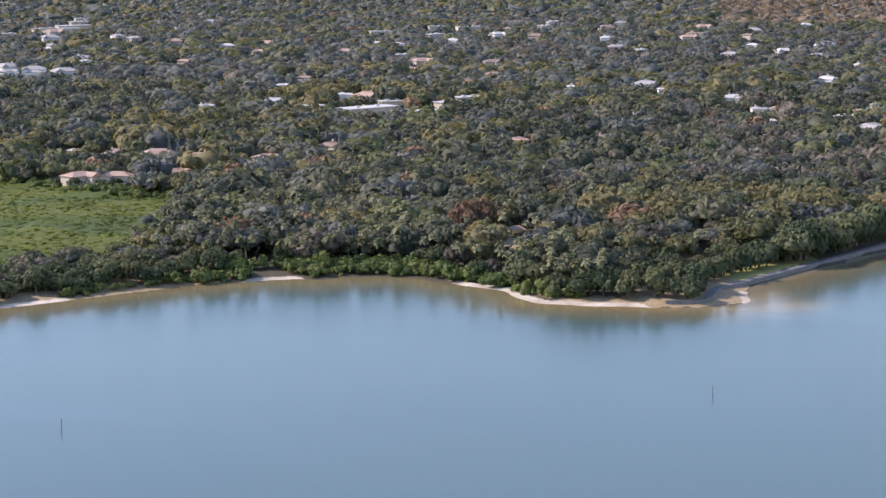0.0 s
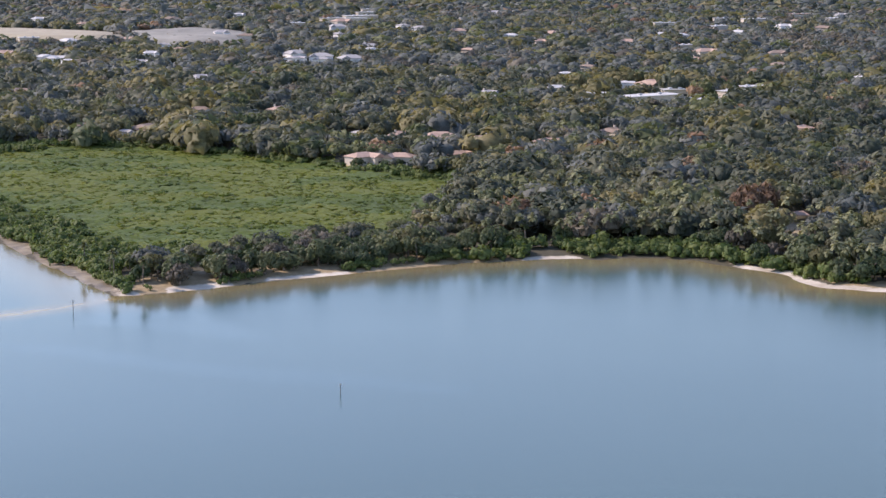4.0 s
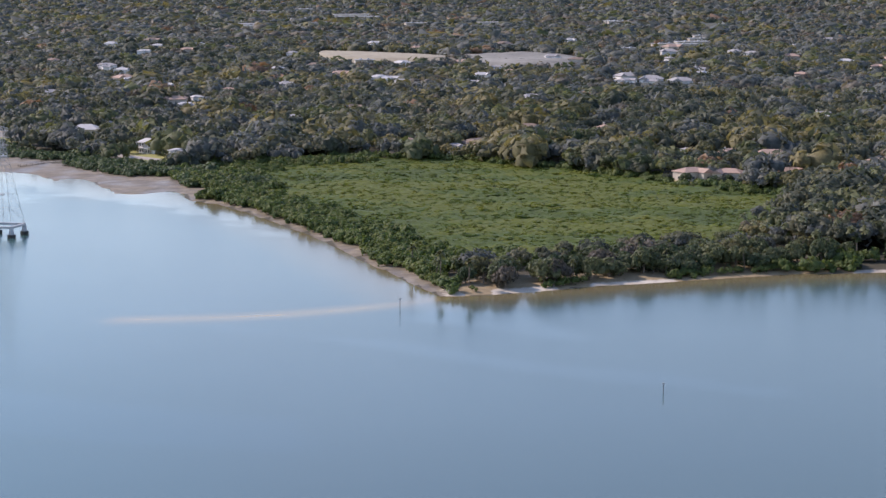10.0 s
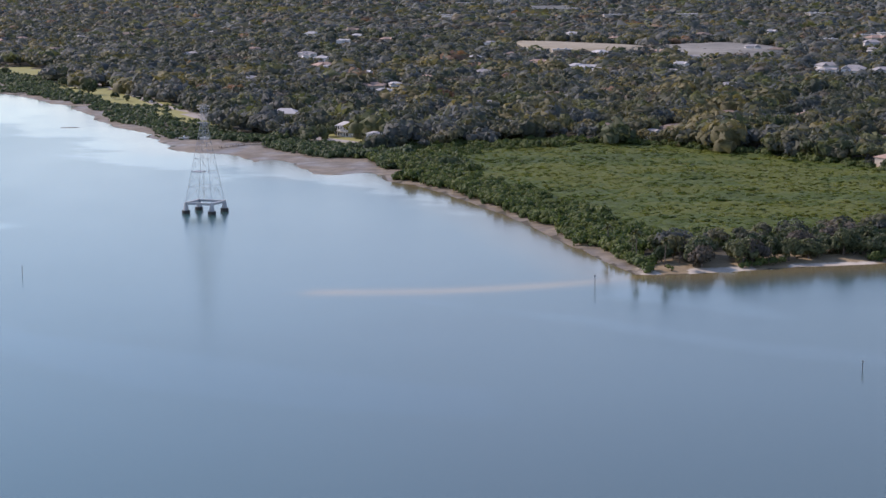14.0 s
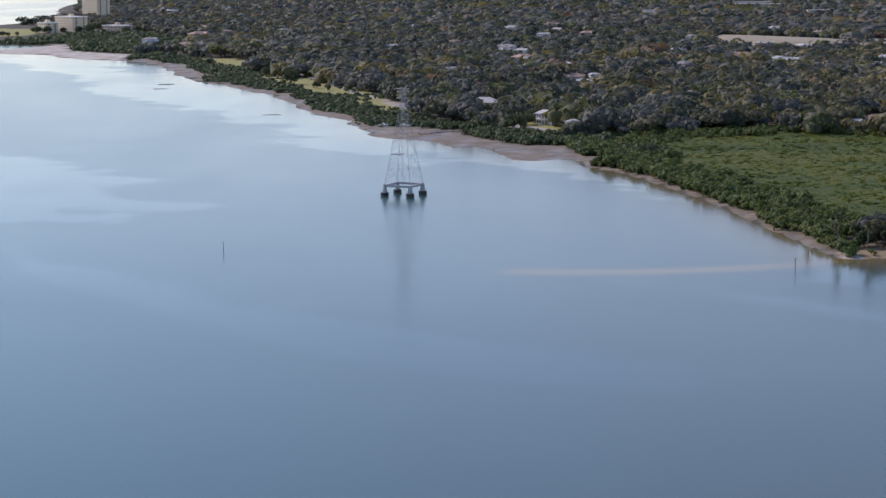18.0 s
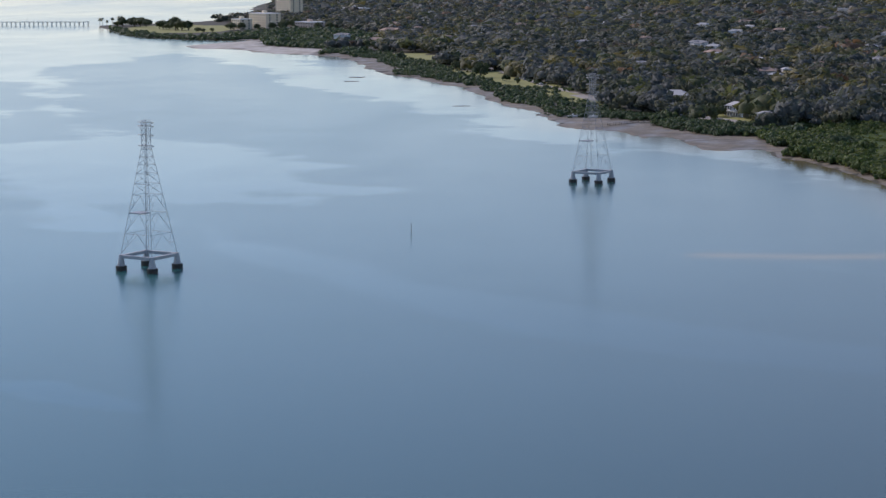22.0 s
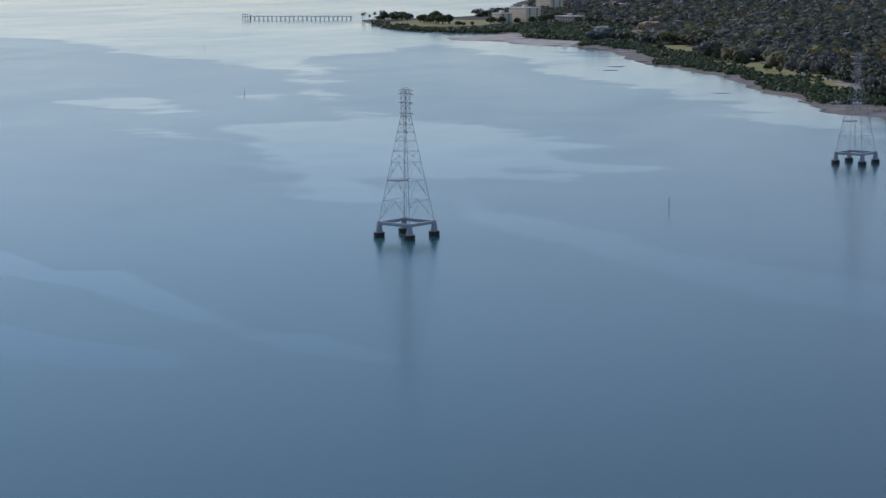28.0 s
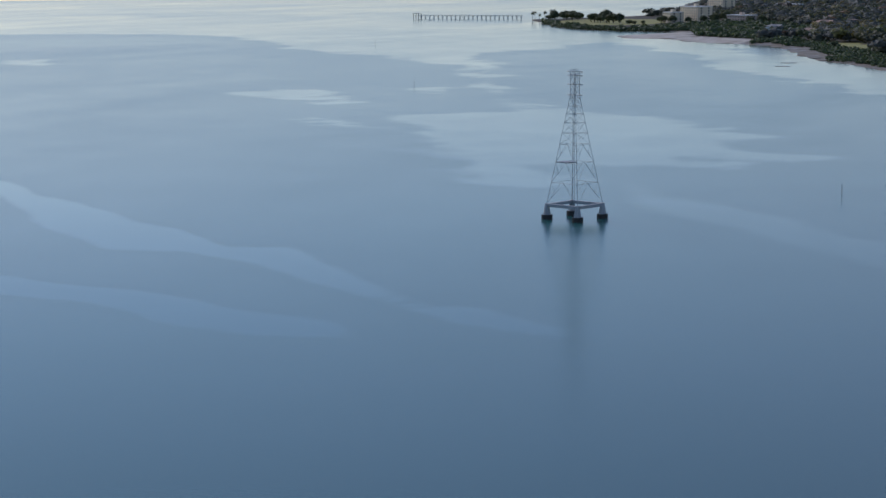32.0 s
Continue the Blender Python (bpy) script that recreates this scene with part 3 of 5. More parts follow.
# calm sheets of water between the wind-ruffled parts
CALM = [np.array(q, float) for q in (
    [(-5000, 2150), (-1321, 2049), (-1250, 2057), (-1097, 2114), (-931, 2021), (-694, 1673), (-591, 1597), (-487, 1440), (-414, 1282), (-336, 1092), (-295, 996),
     (-318, 1025), (-390, 1221), (-448, 1430), (-544, 1661), (-493, 1779), (-509, 1966), (-406, 1769), (-362, 1708), (-268, 1397), (-219, 1340), (-164, 1217),
     (-106, 1078), (-69, 991), (-25, 915), (20, 860), (66, 800), (300, 900), (300, 5000), (-5000, 5000)],
    [(-377, 1011), (-342, 976), (-294, 996), (-215, 985), (-190, 930), (-150, 870), (-175, 850), (-120, 780), (-165, 765), (-150, 735), (-203, 734), (-212, 727), (-180, 650), (-178, 616), (-215, 668), (-263, 754), (-313, 889)],
    [(-504, 1108), (-486, 1152), (-415, 1059), (-426, 1028)], [(-407, 945), (-382, 935), (-334, 880), (-357, 889)], [(-412, 1168), (-382, 1129), (-350, 1064), (-378, 1098)],
    [(-889, 1462), (-882, 1505), (-811, 1436), (-809, 1380)])]
RIBBON = [np.array(q, float) for q in (
    [(-415, 656), (-380, 624), (-345, 587), (-317, 570), (-277, 529), (-258, 521), (-228, 487), (-214, 491), (-197, 474), (-174, 446), (-146, 416), (-132, 417), (-109, 395),
     (-106, 385), (-133, 394), (-162, 420), (-182, 439), (-210, 465), (-236, 479), (-257, 478), (-300, 516), (-352, 577), (-387, 612)],
    [(-273, 431), (-260, 426), (-240, 418), (-217, 416), (-188, 400), (-157, 391), (-148, 373), (-172, 372), (-190, 377), (-205, 391), (-222, 398), (-246, 403), (-259, 408)])]
RUFFLED = [np.array(q, float) for q in (
    [(-194, 1185), (-156, 1202), (-117, 1152), (-153, 1129)], [(-35, 1000), (0, 950), (40, 860), (66, 800), (30, 815), (-10, 880), (-40, 950)],
    [(-345, 1790), (-290, 1800), (-280, 1700), (-330, 1690)], [(-170, 1080), (-120, 1040), (-85, 960), (-130, 990)])]
FAN = [np.array(q, float) for q in (
    [(113, 635), (128, 615), (137, 592), (144, 555), (129, 558), (109, 582), (91, 598)],
    [(32, 600), (85, 566), (117, 530), (151, 505), (174, 480), (170, 474), (113, 512), (83, 552)],
    [(-163, 670), (-143, 637), (-95, 591), (-70, 551), (-46, 534), (-21, 514), (6, 493), (26, 480), (47, 471), (44, 441), (6, 450), (-41, 481), (-86, 535), (-150, 617)])]


def within(polys, p, reach):
    """How many metres inside the nearest of the outlines, negative outside, within reach."""
    best = np.full(len(p), -1e9)
    for q in polys:
        d = off_line(q, p, True)
        best = np.maximum(best, np.where(inside(q, p), d, -d))
    return best.clip(-reach, reach)


still = np.minimum(within(CALM, wp, 90), -within(RUFFLED, wp, 90))
fan = within(FAN, wp, 60)
for name, value in (("still", still), ("fan", fan), ("ribbon", within(RIBBON, wp, 30))):
    water_mesh.attributes.new(name, "FLOAT", "POINT").data.foreach_set("value", value.astype(np.float32))
GOLD_SHOAL = np.array([(383, 549), (398, 558), (412, 571), (431, 578), (428, 562), (414, 546), (392, 536), (372, 541)], float)
shoal = np.maximum(shoal, 0.62 * np.clip(within([GOLD_SHOAL], wp, 30) / 8 + 0.4, 0, 1))
shoal = np.maximum(shoal, 0.55 * np.clip(1.3 - off_line(SHORE, wp) / 22, 0, 1) * (wp[:, 0] > 105))
slick = 0.35 * np.clip(1.25 - wd / 45, 0, 1) * (wp[:, 0] > 100) * (wp[:, 1] < 700)
sa = water_mesh.attributes.new("channel", "FLOAT", "POINT")
sa.data.foreach_set("value", np.clip((40 - wp[:, 0]) / 240, 0, 1).astype(np.float32))
sa = water_mesh.attributes.new("slick", "FLOAT", "POINT")
sa.data.foreach_set("value", slick.astype(np.float32))
sa = water_mesh.attributes.new("shoal", "FLOAT", "POINT")
sa.data.foreach_set("value", shoal.astype(np.float32))
water = tagged(new("water", water_mesh), "calm grey-blue bay water with smooth streaks", "water", kind="structure")


# ---- woods ----
OAK_NEAR = [crown(s, 7, 150, 0.14) for s in range(10)]
OAK_MID = [crown(s + 40, 4, 50, 0.19) for s in range(10)]
OAK_BACK = [crown(s + 60, 2, 14, 0.26) for s in range(10)]
OAK_FAR = [crown(s + 80, 1, 3, 0.45) for s in range(8)]
BUSH = [crown(s + 120, 4, 34, 0.22) for s in range(8)]
BUSH_FAR = [crown(s + 140, 2, 8, 0.4) for s in range(6)]
TUFT = [crown(s + 160, 1, 7, 0.5, 0.6) for s in range(8)]


def palm_head(seed, fronds=20):
    r = np.random.default_rng(seed)
    vs, fs = [], []
    for k in range(fronds):
        a = 2 * math.pi * k / fronds * 2.618 + r.uniform(-0.2, 0.2)
        up = r.uniform(-0.6, 1.2)
        side = np.array([-math.sin(a), math.cos(a), 0])
        out = np.array([math.cos(a), math.sin(a), 0])
        base = len(vs)
        for t, w in ((0.1, 0.06), (0.6, 0.24), (1.0, 0.12)):
            c = out * t * math.cos(up) + np.array([0, 0, 0.5 + t * math.sin(up) - 0.45 * t * t])
            vs += [c - side * w, c + side * w]
        fs += [(base, base + 1, base + 3), (base, base + 3, base + 2), (base + 2, base + 3, base + 5), (base + 2, base + 5, base + 4)]
    return np.array(vs), np.array(fs), np.zeros(len(vs))


PALM_HEADS = [palm_head(s, 30) for s in range(5)]


def spread(x0, x1, y0, y1, step):
    """Uneven points over a rectangle, one to each cell of a slanted grid."""
    xs, ys = np.meshgrid(np.arange(x0, x1, step), np.arange(y0, y1, step * 0.87))
    xs = xs + (np.arange(xs.shape[0]) % 2)[:, None] * step / 2
    p = np.stack([xs.ravel(), ys.ravel()], -1)
    return p + rng.uniform(-0.45, 0.45, p.shape) * step


def heading(p):
    return np.degrees(np.arctan2(-p[:, 0], p[:, 1]))


def open_to(p, margin=0.0):
    ok = np.ones(len(p), bool)
    for x, y, r in CLEAR:
        ok &= np.hypot(p[:, 0] - x, p[:, 1] - y) > r + margin
    return ok


def stuff(name, label, category, mesh):
    return tagged(new(name, mesh), label, category, kind="stuff")


def woods(p, templates, size, tall, name, label, mats):
    """Trees at p, split over the leaf materials by share."""
    z, d, land = shore_height(p)
    z = z + rise(p)
    patch = np.array([noise.noise((x * 0.006, y * 0.006, 3.3)) + 0.6 * noise.noise((x * 0.02, y * 0.02, 7.3)) for x, y in p])
    lot = np.clip(rng.random(len(p)) * 0.75 + 0.16 + patch * 0.45, 0, 0.9999)
    low = np.zeros(len(p), bool)
    for hx, hy, hw, _ in HOMES:
        ahead = hy - p[:, 1]
        low |= (np.abs(p[:, 0] - hx * p[:, 1] / hy) < 0.5 * hw + 5) & (ahead > -4) & (ahead < min(95, 0.045 * hy)) & (rng.random(len(p)) < 0.9)
    bare = np.zeros(len(p), bool)
    for hx, hy, hw, tone in HOMES:
        if tone == "w" and hw > 17 and hy < 1400:
            ahead = hy - p[:, 1]
            bare |= (np.abs(p[:, 0] - hx * p[:, 1] / hy) < 0.5 * hw + 3) & (ahead > -4) & (ahead < 46)
    for hx, hy, hw, reach in ((30, 1143, 12, 110), (-5, 1274, 20, 85), (396, 702, 12, 60), (372, 703, 12, 30)):
        ahead = hy - p[:, 1]
        bare |= (np.abs(p[:, 0] - hx * p[:, 1] / hy) < 0.5 * hw + 5) & (ahead > -3) & (ahead < reach)
    point = (p[:, 0] < 262) & (p[:, 1] < 770)
    grow = np.where(bare, 0.4, np.where(low, 0.6, np.where(point, 0.66, 1.0))) * np.exp(np.clip(patch, -0.6, 0.6) * 0.25)
    edge = 0.0
    rusty = rng.random(len(p)) < 0.012
    for mat, share in (*mats, (M_RUST, 0)):
        idx = rusty if mat is M_RUST else (lot >= edge) & (lot < edge + share) & ~rusty
        edge += share
        if not idx.any():
            continue
        q = p[idx]
        r = size * rng.lognormal(-0.03, 0.44, len(q)).clip(0.38, 2.2) * grow[idx]
        h = tall * rng.lognormal(0, 0.15, len(q)) * np.where(bare[idx], 0.24, np.where(low[idx], 0.52, np.where(point[idx], 0.66, 1.0))) + 0.25 * r
        v, f, own = scatter_mesh(templates, q, r, r * (0.62 if templates is OAK_FAR else 0.85 if templates is OAK_BACK else 1.0), z[idx] + h - r * 0.6)
        stuff(name, label, "woods", mesh_from(name, v, f, mat, False, own))


def wooded(p):
    z, d, land = shore_height(p)
    w = flat_width(p)
    belt = np.where(p[:, 1] > 950, np.where((p[:, 1] > 1225) & (p[:, 1] < 1960), w + 52, w + 36), np.where((p[:, 0] > 225) & (p[:, 0] < 336), 17, 7))
    ok = land & (d > belt) & ~inside(FIELD, p) & ~inside(BEACH_PARK, p) & ~in_any(LAWNS, p) & ~in_any(QUARRY, p) & ~in_any([q * (0.985, 0.975) for q in QUARRY], p) & ~in_any([q * (0.965, 0.95) for q in QUARRY], p)
    bare = (p[:, 0] < -440) & (p[:, 1] < 2900) & (p[:, 1] < 2560 - (p[:, 0] + 440) * 1.4)
    ok &= ~inside(POINT_PARK, p) & ~((p[:, 0] < 110) & (p[:, 1] < 1040) & (off_line(FIELD, p, True) < 34))
    ok &= ~inside(MUD_FLAT, p) & (off_line(VEG_LINE, p) > 22)
    return ok & ~bare & ~inside(MANG_FAR, p) & (heading(p) > -42) & open_to(p)


far = lambda p: np.hypot(p[:, 0], p[:, 1])  # noqa: E731
# far mix leans on pale grey-blue leaves: haze put into the colour
MIX_FAR = [(M_GREY, 0.24), (M_HAZED, 0.38), (M_OAK, 0.16), (M_GREEN, 0.08), (M_GOLD, 0.14)]
MIX_CYPRESS = [(M_GREY, 0.22), (M_CYPRESS, 0.66), (M_HAZED, 0.12)]
# west mix takes blue haze and backlight into its leaf colours
MIX_WEST = [(M_GREY, 0.10), (M_OAK, 0.44), (M_HAZED, 0.30), (M_GREEN, 0.12), (M_GOLD, 0.04)]
MIX = [(M_GREY, 0.15), (M_OAK, 0.46), (M_HAZED, 0.12), (M_GREEN, 0.11), (M_GOLD, 0.16)]
p = spread(-40, 720, 560, 1000, 10.8)
p = p[wooded(p) & (far(p) < 960)]
front = p[(off_line(SHORE, p) < 26)]
front = front[np.argsort(off_line(SHORE, front))][:170]
p = np.array([q for q in p if np.min(np.hypot(*(front - q).T)) > 0.1])
tawny = (p[:, 0] > 395) | (p[:, 1] - 560 < (p[:, 0] - 330) * 0.6)
woods(p[~tawny], OAK_NEAR, 7.2, 6.8, "oak_woods", "dense dark green live oak canopy", MIX)
woods(p[tawny], OAK_NEAR, 7.2, 8.8, "park_woods", "mixed oak canopy with tawny and grey crowns by the park", [(M_GREY, 0.20), (M_OAK, 0.36), (M_HAZED, 0.12), (M_GREEN, 0.04), (M_GOLD, 0.28)])

p = spread(-240, 1150, 680, 1560, 12.2)
p = p[wooded(p) & (far(p) >= 960) & (far(p) < 1520)]
west = heading(p) > -9
woods(p[~west], OAK_MID, 7.7, 6.2, "oak_woods", "suburban oak canopy between houses", MIX)
woods(p[west], OAK_MID, 7.7, 6.2, "oak_woods", "deep green oak canopy behind the waterfront houses", MIX_WEST)

p = spread(-950, 1900, 1050, 3250, 13.0)
p = p[wooded(p) & (far(p) >= 1520) & ((far(p) < 2600) | ((p[:, 0] < -200) & (far(p) < 3300)))]
west = heading(p) > -6
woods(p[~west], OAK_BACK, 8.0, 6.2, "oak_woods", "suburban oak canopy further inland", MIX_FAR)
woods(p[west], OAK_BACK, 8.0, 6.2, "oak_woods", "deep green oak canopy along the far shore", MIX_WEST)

p = spread(-1000, 3600, 1800, 4950, 20.5)
p = p[wooded(p) & (far(p) >= 2600) & (far(p) < np.where(heading(p) < -25, 3700, 4940)) & ~((p[:, 0] < -200) & (far(p) < 3300))]
brown = (heading(p) < -35) & (far(p) < 3350)
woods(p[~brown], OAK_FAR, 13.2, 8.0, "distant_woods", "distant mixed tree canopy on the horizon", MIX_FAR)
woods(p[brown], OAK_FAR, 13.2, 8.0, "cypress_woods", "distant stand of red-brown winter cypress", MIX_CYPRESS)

mp, mf = sheet(np.arange(50, 322, 1.7), np.arange(672, 1100, 1.7))
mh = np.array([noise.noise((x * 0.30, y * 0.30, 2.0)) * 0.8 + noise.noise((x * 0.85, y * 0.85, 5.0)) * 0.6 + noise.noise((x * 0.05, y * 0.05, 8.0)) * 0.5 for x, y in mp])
mi = inside(FIELD, mp)
mf = mf[mi[mf].all(1)]
mz = np.where(mi, 2.1 + mh, 0.5)
tone = np.array([noise.noise((x * 0.016, y * 0.022, 1.7)) + 0.55 * noise.noise((x * 0.045, y * 0.06, 4.7)) for x, y in mp[mf[:, 0]]])
# leaf tone follows canopy height: hollows darker, humps lighter
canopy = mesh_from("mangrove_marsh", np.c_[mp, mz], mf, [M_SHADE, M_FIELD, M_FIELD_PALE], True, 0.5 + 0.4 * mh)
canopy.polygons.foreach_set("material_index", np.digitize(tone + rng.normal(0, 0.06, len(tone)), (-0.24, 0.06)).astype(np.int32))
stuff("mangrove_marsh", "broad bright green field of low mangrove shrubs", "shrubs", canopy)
p = spread(50, 320, 680, 1100, 2.8)
q = p[inside(FIELD, p)]
tone = np.array([noise.noise((x * 0.016, y * 0.022, 1.7)) + 0.55 * noise.noise((x * 0.045, y * 0.06, 4.7)) for x, y in q]) + rng.normal(0, 0.16, len(q))
for mat, lo, hi in ((M_SHADE, -9, -0.24), (M_FIELD, -0.24, 0.06), (M_FIELD_PALE, 0.06, 9)):
    k = q[(tone >= lo) & (tone < hi)]
    r = 1.3 * rng.lognormal(0, 0.35, len(k))
    v, f, own = scatter_mesh(TUFT, k, r * 1.3, r * 0.38, 1.7 + rng.normal(0, 0.2, len(k)))
    stuff("marsh_bushes", "rounded bushes rising from the mangrove marsh", "shrubs", mesh_from("marsh_bushes", v, f, mat, False, own))

p = spread(30, 360, 660, 1130, 4.2)
p = p[inside(COAST, p) & ~inside(BEACH_PARK, p) & ~inside(MUD_FLAT, p) & (off_line(COAST, p, True) > flat_width(p)) & open_to(p)]
q = p[off_line(FIELD, p, True) < np.where(inside(FIELD, p), np.where(p[:, 0] < 150, 24.0, 5.0), np.where((p[:, 0] < 110) & (p[:, 1] > 860), 36.0, 9.0 + 9 * (p[:, 0] > 245))) * rng.uniform(0.5, 1.2, len(p))]
r = 3.0 * rng.lognormal(0, 0.25, len(q)).clip(0.6, 1.45)
v, f, own = scatter_mesh(BUSH, q, r, r * 1.05, 1.0 + rng.uniform(0, 1.6, len(q)))
stuff("marsh_edge_shrubs", "tall green shrubs where the marsh meets the woods", "shrubs", mesh_from("marsh_edge_shrubs", v, f, M_MANG, False, own))

p = np.concatenate([spread(-60, 420, 560, 1130, 3.5), spread(-900, 120, 1130, 2600, 5.0)])
z, d, land = shore_height(p)
w = flat_width(p)
gap = span(p[:, 0], (128, 148), (166, 195), (266, 282), (352, 420)) > 0.5
ok = land & (d > w) & ((d < np.where(p[:, 1] > 950, np.where(p[:, 0] < -500, 26, w + 34), np.where((p[:, 0] > 225) & (p[:, 0] < 336), 19, 13))) | (inside(MANG_FAR, p) & (rng.random(len(p)) < 0.6))) & ~(gap & (p[:, 1] < 680)) & ~in_any(LAWNS, p) & ~inside(WALL_BACK, p)
ok |= land & (p[:, 1] > 1225) & (p[:, 1] < 1960) & (d > w + 26) & (d < w + 54) & ~in_any(LAWNS, p) & (rng.random(len(p)) < 0.22)
ok |= land & (off_line(VEG_LINE, p) < 24) & (p[:, 1] > 1000)
ok &= ~inside(MUD_FLAT, p) & ~in_any(LAWNS, p)
ok &= ~inside(FLAT_FAR, p) & ~(inside(BEACH_PARK, p) & (d > 6.5)) & ~((p[:, 0] > 326) & (p[:, 1] < 590) & (d < 7))
ok &= (np.hypot(p[:, 0] + 22, p[:, 1] - 1100) > 13) & open_to(p)
q = p[ok]
near_by = q[:, 1] < 1130
r = np.where(near_by, np.where(q[:, 0] > 225, 3.3, 2.7), np.where(q[:, 0] < -300, 4.2, 2.6)) * rng.lognormal(0, 0.28, len(q))
foot = z[ok] - 0.2 + rng.uniform(0, 0.9, len(q)) * near_by
# beyond y 960 the mangroves take the leaf copy darkened for backlight
deep = q[:, 1] > 960
for some, kinds, flat, mat, word in ((~deep, BUSH, 1.1, M_MANG, "bushy bright green mangroves fringing the waterline"),
                                     (deep & near_by, BUSH, 1.1, M_MANG_BACKLIT, "dark green mangroves behind the mud flat"),
                                     (~near_by, BUSH_FAR, 0.85, M_MANG_BACKLIT, "low dark green mangroves along the far shore")):
    v, f, own = scatter_mesh(kinds, q[some], r[some], r[some] * flat, foot[some])
    stuff("shore_mangroves", word, "shrubs", mesh_from("shore_mangroves", v, f, mat, False, own))

p = spread(110, 480, 580, 860, 7.0)
z, d, land = shore_height(p)
near_edge = np.exp(-((d - 16) / 14) ** 2)
ok = wooded(p) & (rng.random(len(p)) < 0.12 + 0.75 * near_edge * (p[:, 0] > 250)) & (p[:, 0] > 235)
q = p[ok]
r = 2.1 * rng.lognormal(0, 0.15, len(q))
v, f, own = scatter_mesh(PALM_HEADS, q, r, r, z[ok] + np.where(d[ok] < 26, rng.uniform(7.5, 11, len(q)), rng.uniform(10, 14, len(q))))
stuff("woodland_palms", "pale fan heads of cabbage palms among the oaks", "palms", mesh_from("woodland_palms", v, f, M_PALM_WOOD, False, own))


# ---- towers in the water ----
def tower(name, cx, cy, turn, high):
    """A lattice tower on four concrete footings joined by beams."""
    top = tagged(new(name), "tall grey steel lattice transmission tower on concrete footings in the bay", "transmission tower", group="bay towers")
    top.matrix_basis = pose(cx, cy, 0, 0, 0, turn)
    S, Z0 = 5.8, 4.9
    corners = [(-S, -S), (S, -S), (S, S), (-S, S)]
    for x, y in corners:
        bm = bmesh.new()
        rod_into(bm, (x, y, 0.9), (x, y, 4.7), 1.25, 0.62, 10)
        foot = part("footing", bm, M_CONC, top)
        bm = bmesh.new()
        rod_into(bm, (x, y, -2.0), (x, y, 1.4), 1.7, 1.7, 10)
        part("pile_cap", bm, M_CONC_WET, foot, "dark barnacled concrete cap")
    for k in range(4):
        (x0, y0), (x1, y1) = corners[k], corners[(k + 1) % 4]
        bm = bmesh.new()
        d = Vector((x1 - x0, y1 - y0, 0)).normalized()
        a, b = Vector((x0, y0, 4.15)) + d * 0.7, Vector((x1, y1, 4.15)) - d * 0.7
        n = Vector((-d.y, d.x, 0)) * 0.5
        vs = [bm.verts.new(q) for q in (a - n + Vector((0, 0, -0.45)), a + n + Vector((0, 0, -0.45)), a + n + Vector((0, 0, 0.45)), a - n + Vector((0, 0, 0.45)),
                                        b - n + Vector((0, 0, -0.45)), b + n + Vector((0, 0, -0.45)), b + n + Vector((0, 0, 0.45)), b - n + Vector((0, 0, 0.45)))]
        for f in ((0, 1, 2, 3), (7, 6, 5, 4), (0, 4, 5, 1), (1, 5, 6, 2), (2, 6, 7, 3), (3, 7, 4, 0)):
            bm.faces.new([vs[i] for i in f])
        part("tie_beam", bm, M_CONC, top)
    waist, neck = high * 0.84, 0.95

    def half(z):
        return neck if z >= waist else S - (S - neck) * (z - Z0) / (waist - Z0)

    def at(k, z):
        sx, sy = ((-1, -1), (1, -1), (1, 1), (-1, 1))[k % 4]
        return Vector((sx * half(z), sy * half(z), z))

    for k in range(4):
        bm = bmesh.new()
        rod_into(bm, at(k, Z0 - 0.4), at(k, waist), 0.075, 0.06, 5)
        rod_into(bm, at(k, waist), at(k, high), 0.08, 0.07, 5)
        part("leg", bm, M_STEEL, top)
    levels = [Z0, 10.8, 16.8, 22.1, 25.4, 28.4, 31.0, 33.3, 35.5, waist]
    for k in range(4):
        bm = bmesh.new()
        for i, (a, b) in enumerate(zip(levels, levels[1:])):
            mid = (at(k, b) + at(k + 1, b)) / 2
            rod_into(bm, at(k, b), at(k + 1, b), 0.05, 0.05, 4)
            if i < 3:
                rod_into(bm, at(k, a), mid, 0.04, 0.04, 4)
                rod_into(bm, at(k + 1, a), mid, 0.04, 0.04, 4)
                for side, j in ((k, k + 1), (k + 1, k)):
                    q = (at(side, a) + mid) / 2
                    rod_into(bm, q, at(side, (a + b) / 2), 0.028, 0.028, 4)
                    rod_into(bm, q, at(side, b), 0.028, 0.028, 4)
            else:
                rod_into(bm, at(k, a), at(k + 1, b), 0.034, 0.034, 4)
                rod_into(bm, at(k + 1, a), at(k, b), 0.034, 0.034, 4)
        z = waist
        while z < high - 0.5:
            rod_into(bm, at(k, z), at(k + 1, z + 1.5), 0.034, 0.034, 4)
            rod_into(bm, at(k + 1, z), at(k, z + 1.5), 0.034, 0.034, 4)
            rod_into(bm, at(k, z + 1.5), at(k + 1, z + 1.5), 0.034, 0.034, 4)
            z += 1.5
        part("lattice_face", bm, M_STEEL, top)
    bm = bmesh.new()
    for k in (-1, 1):
        rod_into(bm, (0.45 * k, 0.45, Z0), (0.45 * k, 0.45, waist), 0.05, 0.05, 4)
    for z in np.arange(Z0, waist, 0.9):
        rod_into(bm, (-0.45, 0.45, z), (0.45, 0.45, z), 0.028, 0.028, 4)
    part("climbing_ladder", bm, M_STEEL, top)
    bm = box(-half(16.8), -0.5, 16.7, 0.3, half(16.8), 17.0)
    part("platform", bm, M_STEEL, top)
